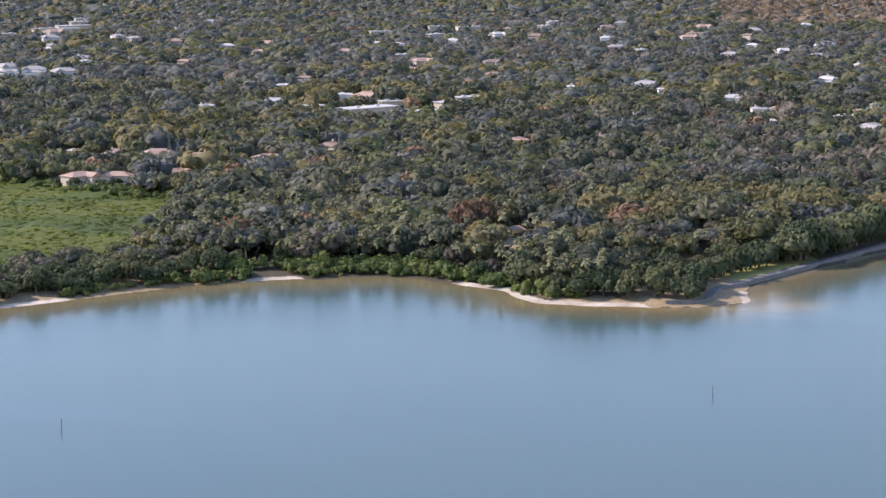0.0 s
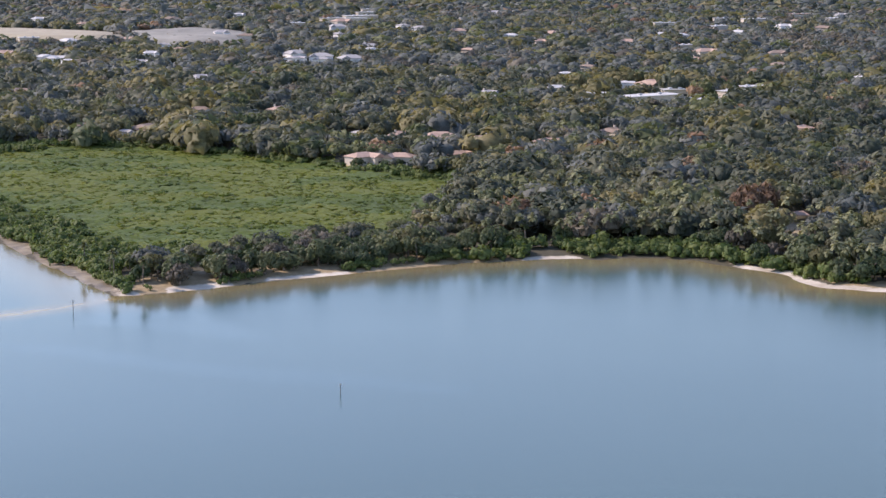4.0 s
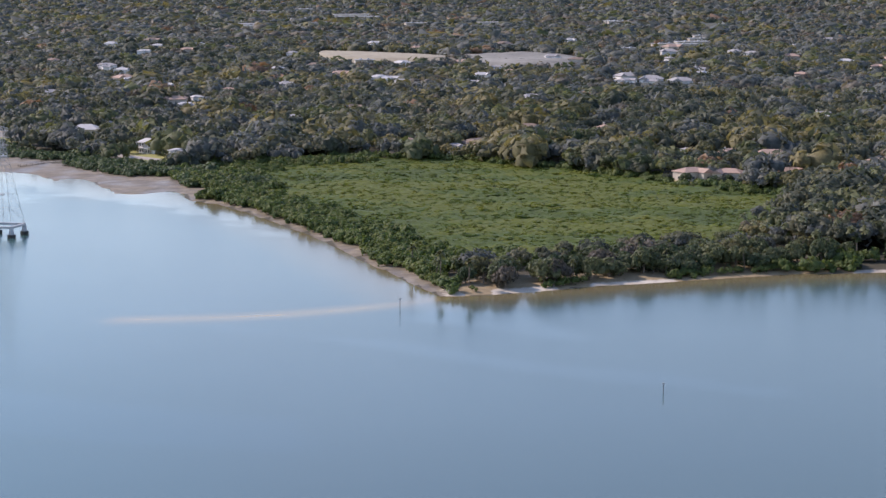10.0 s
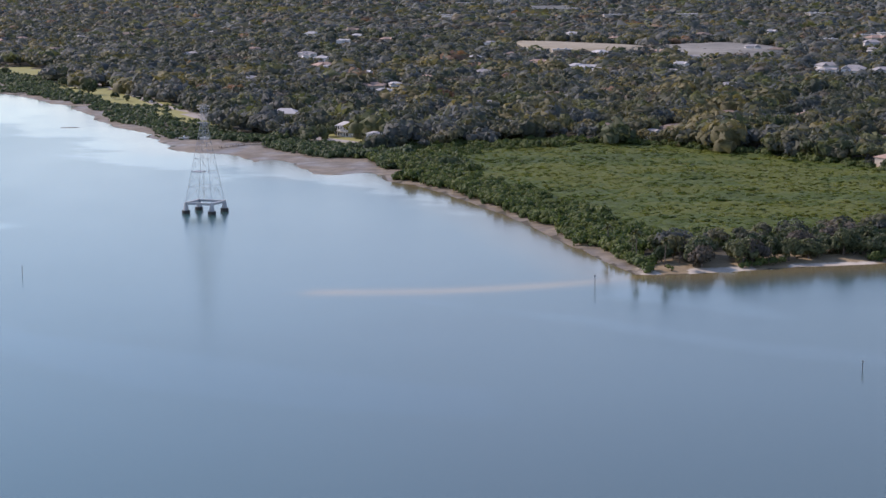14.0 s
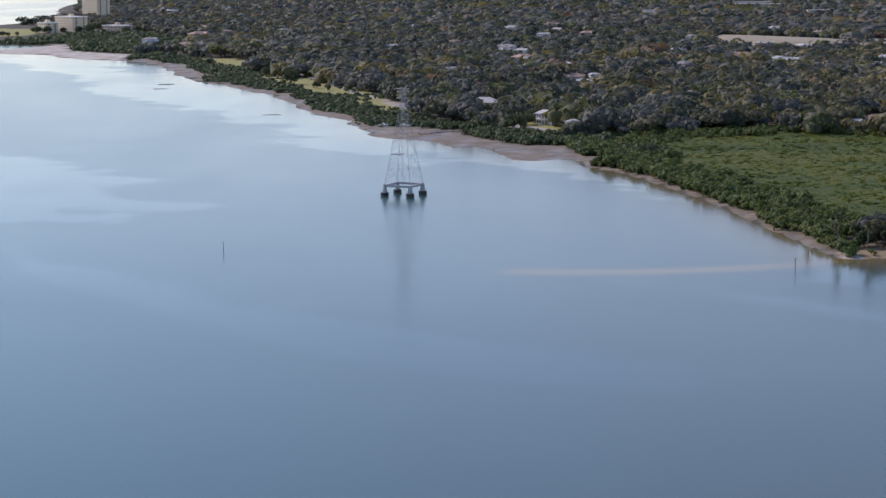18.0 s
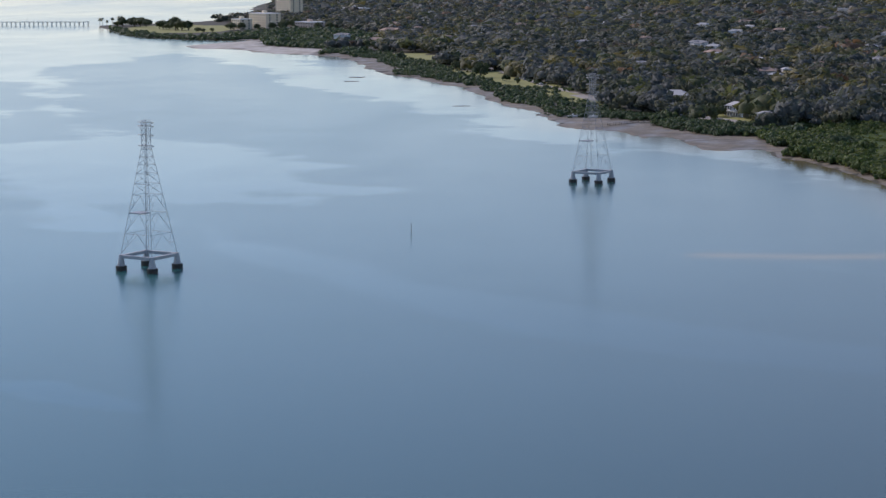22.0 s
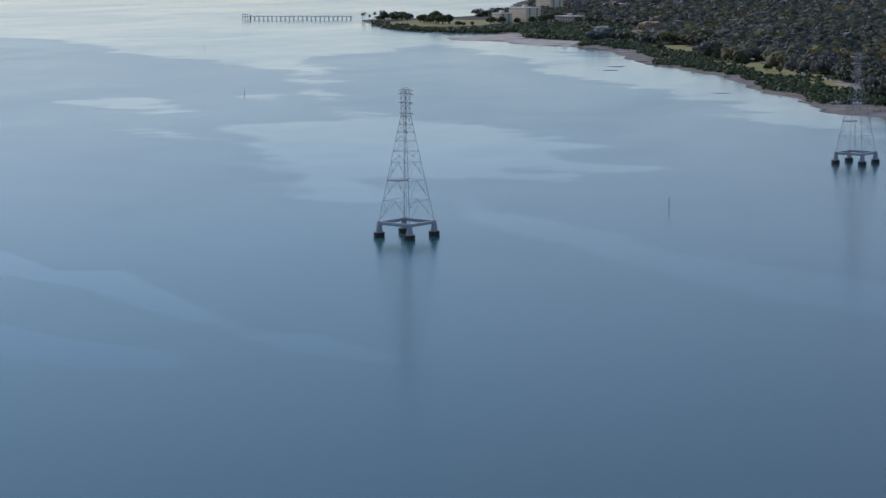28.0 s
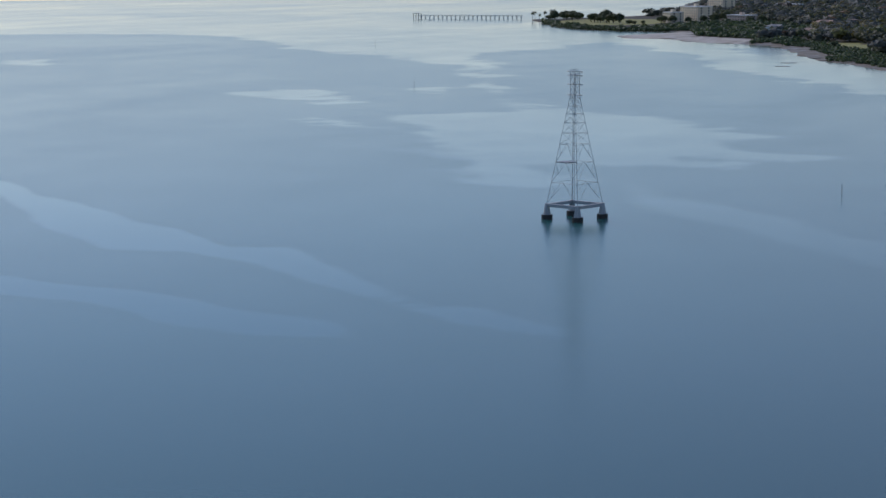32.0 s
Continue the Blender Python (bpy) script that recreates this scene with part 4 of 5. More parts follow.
    for z in (waist, waist + (high - waist) * 0.45, high - 1.2, high - 0.1):
        w = 3.0
        bm = bmesh.new()
        for x in (-neck, neck):
            for s in (-1, 1):
                rod_into(bm, (0, s * w, z), (x, s * neck, z + 0.1), 0.05, 0.05, 4)
                rod_into(bm, (0, s * w, z), (x, s * neck, z - 0.9), 0.028, 0.028, 4)
        rod_into(bm, (0, -w, z), (0, w, z), 0.085, 0.085, 4)
        part("crossarm", bm, M_STEEL, top)
    return top


tower("transmission_tower", -155.6, 573.1, 66, 43.5)
tower("transmission_tower", -36.3, 816.9, 66, 43.5)


def marker(x, y, high, board):
    """A channel marker: a pile with a small daymark."""
    top = tagged(new("channel_marker"), "weathered wooden channel marker pole standing in the bay", "channel marker", group="channel markers")
    top.matrix_basis = pose(x, y, 0)
    bm = bmesh.new()
    rod_into(bm, (0, 0, -2), (0, 0, high), 0.11, 0.09, 8)
    part("pole", bm, M_TIMBER_DARK, top)
    if board:
        part("daymark", box(-0.26, -0.2, high - 0.6, 0.26, -0.13, high - 0.1), M_CONC, top)


for x, y, h, b in ((141, 484, 2.8, 1), (310, 440, 2.6, 0), (93.5, 617, 4.0, 1), (-89, 657, 3.4, 0), (-425, 1183, 4.0, 0), (-697, 1829, 5.0, 0), (-1040, 2960, 7, 0), (-975, 2930, 7, 0)):
    marker(x, y, h, b)


def pier():
    top = tagged(new("fishing_pier"), "long wooden fishing pier on piles reaching into the bay", "pier")
    a, b = Vector((-988, 2776, 0)), Vector((-832, 2776, 0))
    long = (b - a).length
    top.matrix_basis = pose(a.x, a.y, 0, 0, 0, math.degrees(math.atan2(b.y - a.y, b.x - a.x)))
    part("deck", box(0, -2, 4.2, long, 2, 4.7), M_CONC, top)
    for y in (-1.9, 1.9):
        bm = box(0, y - 0.06, 5.65, long, y + 0.06, 5.8)
        for x in np.arange(0, long, 3.0):
            box_into(bm, x, y - 0.06, 4.7, x + 0.12, y + 0.06, 5.65)
        part("railing", bm, M_CONC, top)
    for i, x in enumerate(np.arange(1.5, long, 6.6)):
        for y in (-1.6, 1.6):
            bm = bmesh.new()
            rod_into(bm, (x, y, -2), (x, y, 4.2), 0.38, 0.35, 6)
            part("pile", bm, M_CONC, top)
    part("head_deck", box(-9, -6, 4.2, 0, 6, 4.7), M_WOOD, top)
    for x in (-8.4, -4.5, -0.6):
        for y in (-5.4, 5.4):
            bm = bmesh.new()
            rod_into(bm, (x, y, -2), (x, y, 7.8), 0.4, 0.35, 6)
            part("post", bm, M_TIMBER_DARK, top)
    part("shelter_roof", box(-9.4, -6.4, 7.8, 0.4, 6.4, 8.2), M_WOOD, top)


pier()


# ---- houses ----
def hip_roof(w, d, z0, z1, over=0.6):
    bm = bmesh.new()
    x, y = w / 2 + over, d / 2 + over
    ridge = max(0.2, x - y * 0.85)
    a = [bm.verts.new(c) for c in ((-x, -y, z0), (x, -y, z0), (x, y, z0), (-x, y, z0))]
    e = [bm.verts.new(c) for c in ((-x, -y, z0 + 0.22), (x, -y, z0 + 0.22), (x, y, z0 + 0.22), (-x, y, z0 + 0.22))]
    r = [bm.verts.new(c) for c in ((-ridge, 0, z1), (ridge, 0, z1))]
    bm.faces.new(a[::-1])
    for k in range(4):
        bm.faces.new((a[k], a[(k + 1) % 4], e[(k + 1) % 4], e[k]))
    bm.faces.new((e[0], e[1], r[1], r[0]))
    bm.faces.new((e[1], e[2], r[1]))
    bm.faces.new((e[2], e[3], r[0], r[1]))
    bm.faces.new((e[3], e[0], r[0]))
    return bm


M_STUCCO = plain("pale_stucco", (0.50, 0.44, 0.36), 0.85, grain=3)
M_WHITE_WALL = plain("white_siding", (0.74, 0.73, 0.70), 0.8, grain=2)
M_GLASS = plain("dark_window_glass", (0.05, 0.06, 0.07), 0.12, grain=1, vary=0.3, bumpy=0.0)
M_DOOR = plain("painted_door", (0.22, 0.13, 0.08), 0.6)
M_ROOF = {"w": plain("white_roof", (0.46, 0.45, 0.43), 0.75, grain=1.5, vary=0.12),
          "t": plain("terracotta_shingles", (0.36, 0.25, 0.19), 0.85, grain=2.5, vary=0.25),
          "g": plain("grey_shingles", (0.30, 0.29, 0.28), 0.85, grain=2.5, vary=0.22),
          "b": plain("brown_shingles", (0.22, 0.165, 0.125), 0.85, grain=2.5, vary=0.25)}
ROOF_WORD = {"w": "white", "t": "terracotta", "g": "grey", "b": "brown"}


def window(parent, x, y, z, w, h, along):
    """A window in a wall that runs along x (True) or y."""
    t = 0.07
    pane = box(x - w / 2, y - t, z, x + w / 2, y + t, z + h) if along else box(x - t, y - w / 2, z, x + t, y + w / 2, z + h)
    win = part("window", pane, M_GLASS, parent, "dark window")
    s = box(x - w / 2 - 0.1, y - t - 0.1, z - 0.14, x + w / 2 + 0.1, y + t + 0.1, z) if along else box(x - t - 0.1, y - w / 2 - 0.1, z - 0.14, x + t + 0.1, y + w / 2 + 0.1, z)
    part("sill", s, M_WHITE_WALL, win)


def ground_z(x, y):
    q = np.array([(x, y)], float)
    return float(shore_height(q)[0][0] + rise(q)[0])


def gable_roof(x0, x1, y0, y1, z0, z1):
    """A ridge along y with gable ends and thick eaves."""
    bm = bmesh.new()
    m = (x0 + x1) / 2
    ring = [[bm.verts.new(c) for c in ((x0, y, z0), (x0, y, z0 + 0.2), (m, y, z1), (x1, y, z0 + 0.2), (x1, y, z0))] for y in (y0, y1)]
    bm.faces.new(ring[0])
    bm.faces.new(ring[1][::-1])
    for k in range(5):
        j = (k + 1) % 5
        bm.faces.new((ring[0][j], ring[0][k], ring[1][k], ring[1][j]))
    return bm


def house(x, y, w, tone, turn, tall, odd=0):
    top = tagged(new("house"), f"low suburban house with {ROOF_WORD[tone]} hipped roof among oaks", "house", group="suburban houses")
    d = max(6.0, min(w * 0.7, 14.0))
    top.matrix_basis = pose(x, y, ground_z(x, y), 0, 0, turn)
    front = M_WHITE_WALL if tone in "wg" else M_STUCCO
    part("wall", box(-w / 2, -d / 2, -0.3, w / 2, d / 2, tall), front, top)
    part("roof", hip_roof(w, d, tall, tall + d * 0.22), M_ROOF[tone], top, f"{ROOF_WORD[tone]} hipped roof")
    side, g = (-1 if odd % 2 else 1), w * (0.30 + 0.06 * (odd % 3))
    u = side * (w / 2 - g / 2)
    wing = part("wing", box(u - g / 2, -d / 2 - 4.2, -0.3, u + g / 2, -d / 2, tall - 0.15), front, top)
    part("wing_roof", gable_roof(u - g / 2 - 0.5, u + g / 2 + 0.5, -d / 2 - 4.8, 0.0, tall - 0.15, tall + d * 0.19), M_ROOF[tone], wing)
    window(wing, u, -d / 2 - 4.2, 1.0, min(1.8, g * 0.5), 1.3, True)
    if odd % 3 == 0:
        cx = -side * w * 0.22
        part("chimney", box(cx - 0.5, 0.4, tall, cx + 0.5, 1.4, tall + d * 0.22 + 1.0), M_STUCCO, top)
    n = max(2, min(4, int(w / 3.2)))
    for k in range(n):
        v = -side * w / 2 + side * (w - g) * (k + 0.5) / n
        if k == n - 1:
            part("door", box(v - 0.5, -d / 2 - 0.08, 0, v + 0.5, -d / 2 + 0.05, 2.05), M_DOOR, top)
        else:
            window(top, v, -d / 2, 1.0, 1.5, 1.3, True)
    window(top, -side * w / 2, 0, 1.0, 1.5, 1.3, False)


def flat_block(x, y, w, tone, turn, tall):
    top = tagged(new("flat_roofed_building"), f"long low building with flat {ROOF_WORD[tone]} roof", "building", group="flat-roofed buildings")
    d = max(9.0, min(w * 0.35, 24.0))
    top.matrix_basis = pose(x, y, ground_z(x, y), 0, 0, turn)
    part("wall", box(-w / 2, -d / 2, -0.3, w / 2, d / 2, tall - 0.4), M_STUCCO, top)
    roof = part("roof", box(-w / 2 - 0.8, -d / 2 - 0.8, tall - 0.4, w / 2 + 0.8, d / 2 + 0.8, tall), M_ROOF[tone], top)
    for k in range(2):
        u = (k - 0.5) * w * 0.4
        part("roof_unit", box(u - 1.2, -1, tall, u + 1.2, 1, tall + 1.1), M_CONC, roof)
    n = max(3, min(10, int(w / 5)))
    for k in range(n):
        window(top, -w / 2 + w * (k + 0.5) / n, -d / 2, 1.1, 2.4, 1.6, True)


for k, (x, y, w, tone) in enumerate(HOMES):
    away = math.hypot(x, y)
    turn = (8, -34, 22, -4, 35, -18, 62)[k % 7]
    tall = 4.4 if away < 1350 else 6.0 if away < 2200 else 8.5 if w > 20 else 7.0
    if tone == "w" and w > 17 or w > 24:
        flat_block(x, y, float(w), tone, turn * 0.4, tall)
    else:
        house(x, y, float(w), tone, turn, tall, k)


def white_mansion():
    top = tagged(new("waterfront_house"), "white two-storey waterfront house with columned veranda", "house")
    top.matrix_basis = pose(30, 1143, 1.5, 0, 0, -50) @ Matrix.Diagonal((0.8, 0.75, 0.98, 1))
    part("wall", box(-6, -4, -0.3, 6, 4, 6.6), M_WHITE_WALL, top)
    part("roof", hip_roof(12, 8, 6.6, 8.8), M_ROOF["w"], top)
    part("veranda_floor", box(-6, -6.4, 3.2, 6, -4, 3.45), M_WHITE_WALL, top)
    part("veranda_roof", box(-6.3, -6.7, 6.3, 6.3, -4, 6.55), M_ROOF["w"], top)
    for k in range(6):
        bm = bmesh.new()
        rod_into(bm, (-5.7 + k * 2.28, -6.2, -0.3), (-5.7 + k * 2.28, -6.2, 6.3), 0.18, 0.15, 8)
        part("column", bm, M_WHITE_WALL, top)
    for z in (0.7, 4.2):
        for k in range(4):
            window(top, -4.5 + 3 * k, -4, z, 1.3, 1.7, True)
    part("wing", box(6, -3, -0.3, 10, 3, 3.4), M_WHITE_WALL, top)
    part("wing_roof", box(5.9, -3.3, 3.4, 10.4, 3.3, 3.7), M_ROOF["g"], top)


def pale_villa():
    top = tagged(new("villa"), "low villa with broad pale hipped roof behind trees", "house")
    top.matrix_basis = pose(-5, 1274, 1.6, 0, 0, -12)
    part("wall", box(-8.5, -6, -0.3, 8.5, 6, 3.4), M_STUCCO, top)
    part("roof", hip_roof(17, 12, 3.4, 6.6, 0.9), M_ROOF["w"], top)
    for k in range(4):
        window(top, -6 + 4 * k, -6, 0.9, 1.8, 1.5, True)


white_mansion()
pale_villa()


def hotel_block(name, label, x, y, w, d, floors, turn, mat):
    top = tagged(new(name), label, "hotel", group="waterfront hotel blocks")
    top.matrix_basis = pose(x, y, 1.2, 0, 0, turn)
    tall = floors * 3.3
    wall = part("wall", box(-w / 2, -d / 2, -0.3, w / 2, d / 2, tall), mat, top)
    part("parapet", box(-w / 2 - 0.4, -d / 2 - 0.4, tall, w / 2 + 0.4, d / 2 + 0.4, tall + 0.9), M_WHITE_WALL, top)
    part("stair_house", box(-2.5, -2.5, tall + 0.9, 2.5, 2.5, tall + 4), mat, top)
    n = max(3, int(w / 5))
    for f in range(floors):
        for k in range(n):
            window(top, -w / 2 + w * (k + 0.5) / n, -d / 2, f * 3.3 + 0.9, 1.9, 1.5, True)
        for k in range(2):
            window(top, -w / 2, -d / 4 + k * d / 2, f * 3.3 + 0.8, 2.2, 1.9, False)
            window(top, w / 2, -d / 4 + k * d / 2, f * 3.3 + 0.8, 2.2, 1.9, False)


M_CREAM = plain("cream_stucco", (0.76, 0.64, 0.45), 0.85, grain=1)
M_BLUSH = plain("blush_stucco", (0.62, 0.48, 0.37), 0.85, grain=1)
hotel_block("hotel_tower", "cream multi-storey hotel tower behind the waterfront", -600, 3050, 44, 22, 10, -48, M_CREAM)
hotel_block("hotel_wing", "cream hotel wing with flat roof near the shore", -542, 2590, 44, 22, 6, -48, M_CREAM)
hotel_block("hotel_annexe", "low blush-coloured annexe beside the hotel", -474, 2545, 36, 20, 3, -40, M_BLUSH)
hotel_block("hotel_lobby", "low cream hotel lobby block with flat white roof", -566, 2560, 22, 18, 4, -48, M_CREAM)
hotel_block("hotel_hall", "long low white hall behind the hotel", -536, 3270, 48, 22, 3, -30, M_WHITE_WALL)


# ---- shore works ----
def seawall():
    top = tagged(new("seawall"), "curved grey concrete seawall with walkway along the park", "seawall")
    pts = [Vector((*q, 0)) for q in WALL]
    for a, b in zip(pts, pts[1:]):
        n = max(1, round((b - a).length / 6))
        for k in range(n):
            p0, p1 = a.lerp(b, k / n), a.lerp(b, (k + 1) / n)
            d = (p1 - p0).normalized()
            s = Vector((-d.y, d.x, 0))
            for name, lo, hi, i, o in (("wall_panel", -1.2, 1.75, 0.0, 0.55), ("walkway_slab", 1.35, 1.6, 0.58, 3.0)):
                if name == "walkway_slab" and p0.x < 389:
                    continue
                bm = bmesh.new()
                q0, q1 = p0 + d * 0.015, p1 - d * 0.015
                vs = [bm.verts.new(c + Vector((0, 0, z))) for z in (lo, hi) for c in (q0 + s * i, q1 + s * i, q1 + s * o, q0 + s * o)]
                for f in ((3, 2, 1, 0), (4, 5, 6, 7), (0, 1, 5, 4), (1, 2, 6, 5), (2, 3, 7, 6), (3, 0, 4, 7)):
                    bm.faces.new([vs[i2] for i2 in f])
                part(name, bm, M_SEAWALL, top)


# mottled concrete; its base is darkened for the tree shade over the wall
M_SEAWALL = plain("stained_shaded_concrete", (0.15, 0.15, 0.15), 0.9, grain=1.5, vary=0.3)
seawall()


def patch(name, label, category, pts, z, mat):
    """A thin slab of road or gravel with uneven rim."""
    bm = bmesh.new()
    lo = [bm.verts.new((x, y, z - 0.3)) for x, y in pts]
    hi = [bm.verts.new((x, y, z)) for x, y in pts]
    f = bm.faces.new(hi)
    if f.normal.z < 0 or f.calc_area() and (f.normal_update() or f.normal.z < 0):
        f.normal_flip()
    for k in range(len(pts)):
        j = (k + 1) % len(pts)
        bm.faces.new((lo[k], lo[j], hi[j], hi[k]))
    me = bpy.data.meshes.new(name)
    bm.to_mesh(me)
    bm.free()
    me.materials.append(mat)
    return tagged(new(name, me), label, category, kind="structure")


M_GRAVEL = plain("pale_gravel", (0.19, 0.18, 0.15), 0.95, grain=0.07, vary=0.55)
M_DRIVE = plain("pale_paving", (0.34, 0.31, 0.27), 0.9, grain=0.6, vary=0.2)
def mound(name, label, pts, high, mat):
    """Raised bare ground with sloping sides and an uneven top."""
    c = pts.mean(0)
    rim = rounded(np.concatenate([pts, pts[:1]]))[:-1]
    n = len(rim)
    rings, zs = [c + (rim - c) * k for k in (1.12, 1.0, 0.7, 0.35)], (0.5, high, high + 0.6, high + 1.2)
    v = np.concatenate([np.c_[r, z + rng.normal(0, 0.25, n) * (z > 1)] for r, z in zip(rings, zs)])
    f = [(k * n + i, k * n + (i + 1) % n, (k + 1) * n + (i + 1) % n, (k + 1) * n + i) for k in range(3) for i in range(n)]
    me = mesh_from(name, v, f, mat, False)
    bm = bmesh.new()
    bm.from_mesh(me)
    bm.verts.ensure_lookup_table()
    bm.faces.new([bm.verts[3 * n + i] for i in range(n)])
    bmesh.ops.recalc_face_normals(bm, faces=bm.faces)
    bm.to_mesh(me)
    bm.free()
    tagged(new(name, me), label, "ground", kind="structure")


M_DRYFIELD = plain("dry_field", (0.30, 0.26, 0.18), 0.95, grain=0.2, vary=0.25)
mound("gravel_yard", "broad bare pale gravel yard inland", QUARRY[1], 5.5, M_GRAVEL)
mound("dry_field", "bare tan field beside the gravel yard", QUARRY[0], 6.0, M_DRYFIELD)
patch("road", "pale shore road beside park lawns", "road", [(-210, 1775), (-204, 1780), (-140, 1602), (-90, 1404), (-52, 1300), (-57, 1297), (-96, 1400), (-146, 1597)], 1.66, M_DRIVE)
patch("road", "sandy drive before the white waterfront house", "road", [(-12, 1172), (-4, 1178), (18, 1136), (34, 1110), (46, 1088), (40, 1084), (28, 1104), (10, 1128)], 1.66, M_DRIVE)
patch("road", "pale paved lot at the shore", "road", [(-74, 1318), (-62, 1325), (-44, 1272), (-56, 1264)], 1.70, M_DRIVE)


def dock():
    top = tagged(new("dock"), "grey wooden dock crossing the mud flat", "dock")
    a, b = Vector((-40, 1087, 0)), Vector((0, 1122, 0))
    top.matrix_basis = pose(a.x, a.y, 0, 0, 0, math.degrees(math.atan2(b.y - a.y, b.x - a.x)))
    long = (b - a).length
    for k in range(int(long / 1.5)):
        part("deck_board", box(k * 1.5, -1.0, 1.5, k * 1.5 + 1.44, 1.0, 1.65), M_WOOD, top)
    for x in np.arange(0.5, long, 4.0):
        for y in (-0.9, 0.9):
            bm = bmesh.new()
            rod_into(bm, (x, y, -1), (x, y, 2.1), 0.14, 0.14, 6)
            part("pile", bm, M_TIMBER_DARK, top)


dock()
M_HULL = plain("white_hull", (0.75, 0.75, 0.74), 0.35, grain=1, vary=0.05, bumpy=0.02)


def boat(x, y, turn, long):
    top = tagged(new("boat"), "small white motorboat lying on the mud flat", "boat", group="small boats")
    top.matrix_basis = pose(x, y, ground_z(x, y) + 0.05, 0, 0, turn)
    bm = bmesh.new()
    rings = []
    for t, w in ((0, 0.85), (0.5, 1.0), (0.8, 0.7), (1.0, 0.06)):
        rings.append([bm.verts.new((t * long - long / 2, s * w * k, z)) for s, k, z in ((-1, 1, 0.9 + 0.25 * t), (-1, 0.55, 0), (1, 0.55, 0), (1, 1, 0.9 + 0.25 * t))])
    for a, b in zip(rings, rings[1:]):
        for k in range(3):
            bm.faces.new((a[k], b[k], b[k + 1], a[k + 1]))
        bm.faces.new((a[3], b[3], b[0], a[0]))
    bm.faces.new(rings[0])
    bm.faces.new(rings[-1][::-1])
    part("hull", bm, M_HULL, top)
    part("console", box(-0.5, -0.4, 0.9, 0.2, 0.4, 1.9), M_HULL, top)
    part("outboard", box(-long / 2 - 0.5, -0.2, 0.4, -long / 2, 0.2, 1.4), M_TIMBER_DARK, top)


boat(-62, 1146, 20, 7)
boat(-50, 1139, -10, 6)


# ---- single trees ----
def trunk_mesh(seed, high, spread_r):
    r = np.random.default_rng(seed)
    bm = bmesh.new()
    fork = high * 0.4
    rod_into(bm, (0, 0, -0.3), (0, 0, fork), 0.42, 0.3, 7)
    for k in range(5):
        a = 2 * math.pi * (k + r.uniform(0, 0.6)) / 5
        e = Vector((math.cos(a) * spread_r * 0.55, math.sin(a) * spread_r * 0.55, high * r.uniform(0.75, 0.95)))
        m = Vector((e.x * 0.4, e.y * 0.4, fork + (e.z - fork) * 0.55))
        rod_into(bm, (0, 0, fork - 0.2), m, 0.24, 0.16, 6)
        rod_into(bm, m, e, 0.16, 0.05, 6)
    me = bpy.data.meshes.new("trunk")
    bm.to_mesh(me)
    bm.free()
    me.materials.append(M_BARK)
    return me


def crown_mesh(seed, radius, high, mat):
    """A crown of many clumps with ragged leaf sprays."""
    v, f, _ = crown(seed, 8, 230, 0.16)
    low = high * 0.28
    return mesh_from("crown", v * (radius, radius, (high - low) * 1.02) + (0, 0, low), f, mat, False)


def tree_proto(seed, radius, high, mat, label):
    top = tagged(new("oak_tree"), label, "tree", group="shore oaks")
    part("trunk", trunk_mesh(seed, high, radius), None, top)
    part("crown", crown_mesh(seed, radius, high, mat), None, top)
    return top


def palm_proto(seed, high):
    top = tagged(new("palm_tree"), "cabbage palm with slim grey trunk and rounded fan head", "palm", group="shore palms")
    r = np.random.default_rng(seed)
    bm = bmesh.new()
    lean = r.uniform(-0.6, 0.6, 2)
    q = [Vector((lean[0] * t * t, lean[1] * t * t, -0.3 + high * t)) for t in (0, 0.35, 0.7, 1.0)]
    for a, b in zip(q, q[1:]):
        rod_into(bm, a, b, 0.2, 0.18, 7)
    part("trunk", bm, M_BARK, top)
    v, f, _ = palm_head(seed, 26)
    part("fronds", mesh_from("fronds", v * 2.3 + (lean[0], lean[1], high - 0.8), f, M_PALM), None, top)
    v, f, _ = palm_head(seed + 9, 12)
    v = v * (1.1, 1.1, -1.2) + (lean[0], lean[1], high + 0.2)
    part("dead_skirt", mesh_from("dead_skirt", v, f, M_GREY), None, top)
    return top


OAKS = [tree_proto(11 + k, 4.6 + 0.5 * (k % 4), 8.0 + 0.7 * (k % 3), (M_OAK_OWN, M_OAK_OWN, M_OAK_OWN, M_OAK_OWN, M_GREY, M_GOLD)[k],
                   ("broad dark green live oak on the shore", "broad dark green live oak on the shore", "spreading live oak near the water",
                    "spreading live oak near the water", "grey half-bare oak hung with moss", "yellowing oak near the shore")[k]) for k in range(6)]
PALMS = [palm_proto(31 + k, 6.0 + 1.2 * k) for k in range(4)]
spots = spread(112, 258, 640, 700, 6.2)
z, d, land = shore_height(spots)
ok = inside(BEACH_PARK, spots) & (d > 7.5) & ~((spots[:, 0] > 170) & (spots[:, 0] < 192) & (d < 11)) & (rng.random(len(spots)) < 0.84)
park = spots[ok]
used = set()


def plant(protos, k, x, y, size):
    src = protos[k]
    m = pose(x, y, ground_z(x, y), 0, 0, float(rng.uniform(0, 360))) @ Matrix.Diagonal((size, size, size * float(rng.uniform(0.9, 1.12)), 1))
    if id(src) not in used:
        used.add(id(src))
        src.matrix_basis = m
    else:
        o = copy_thing(src, m)
        o.matrix_basis = m


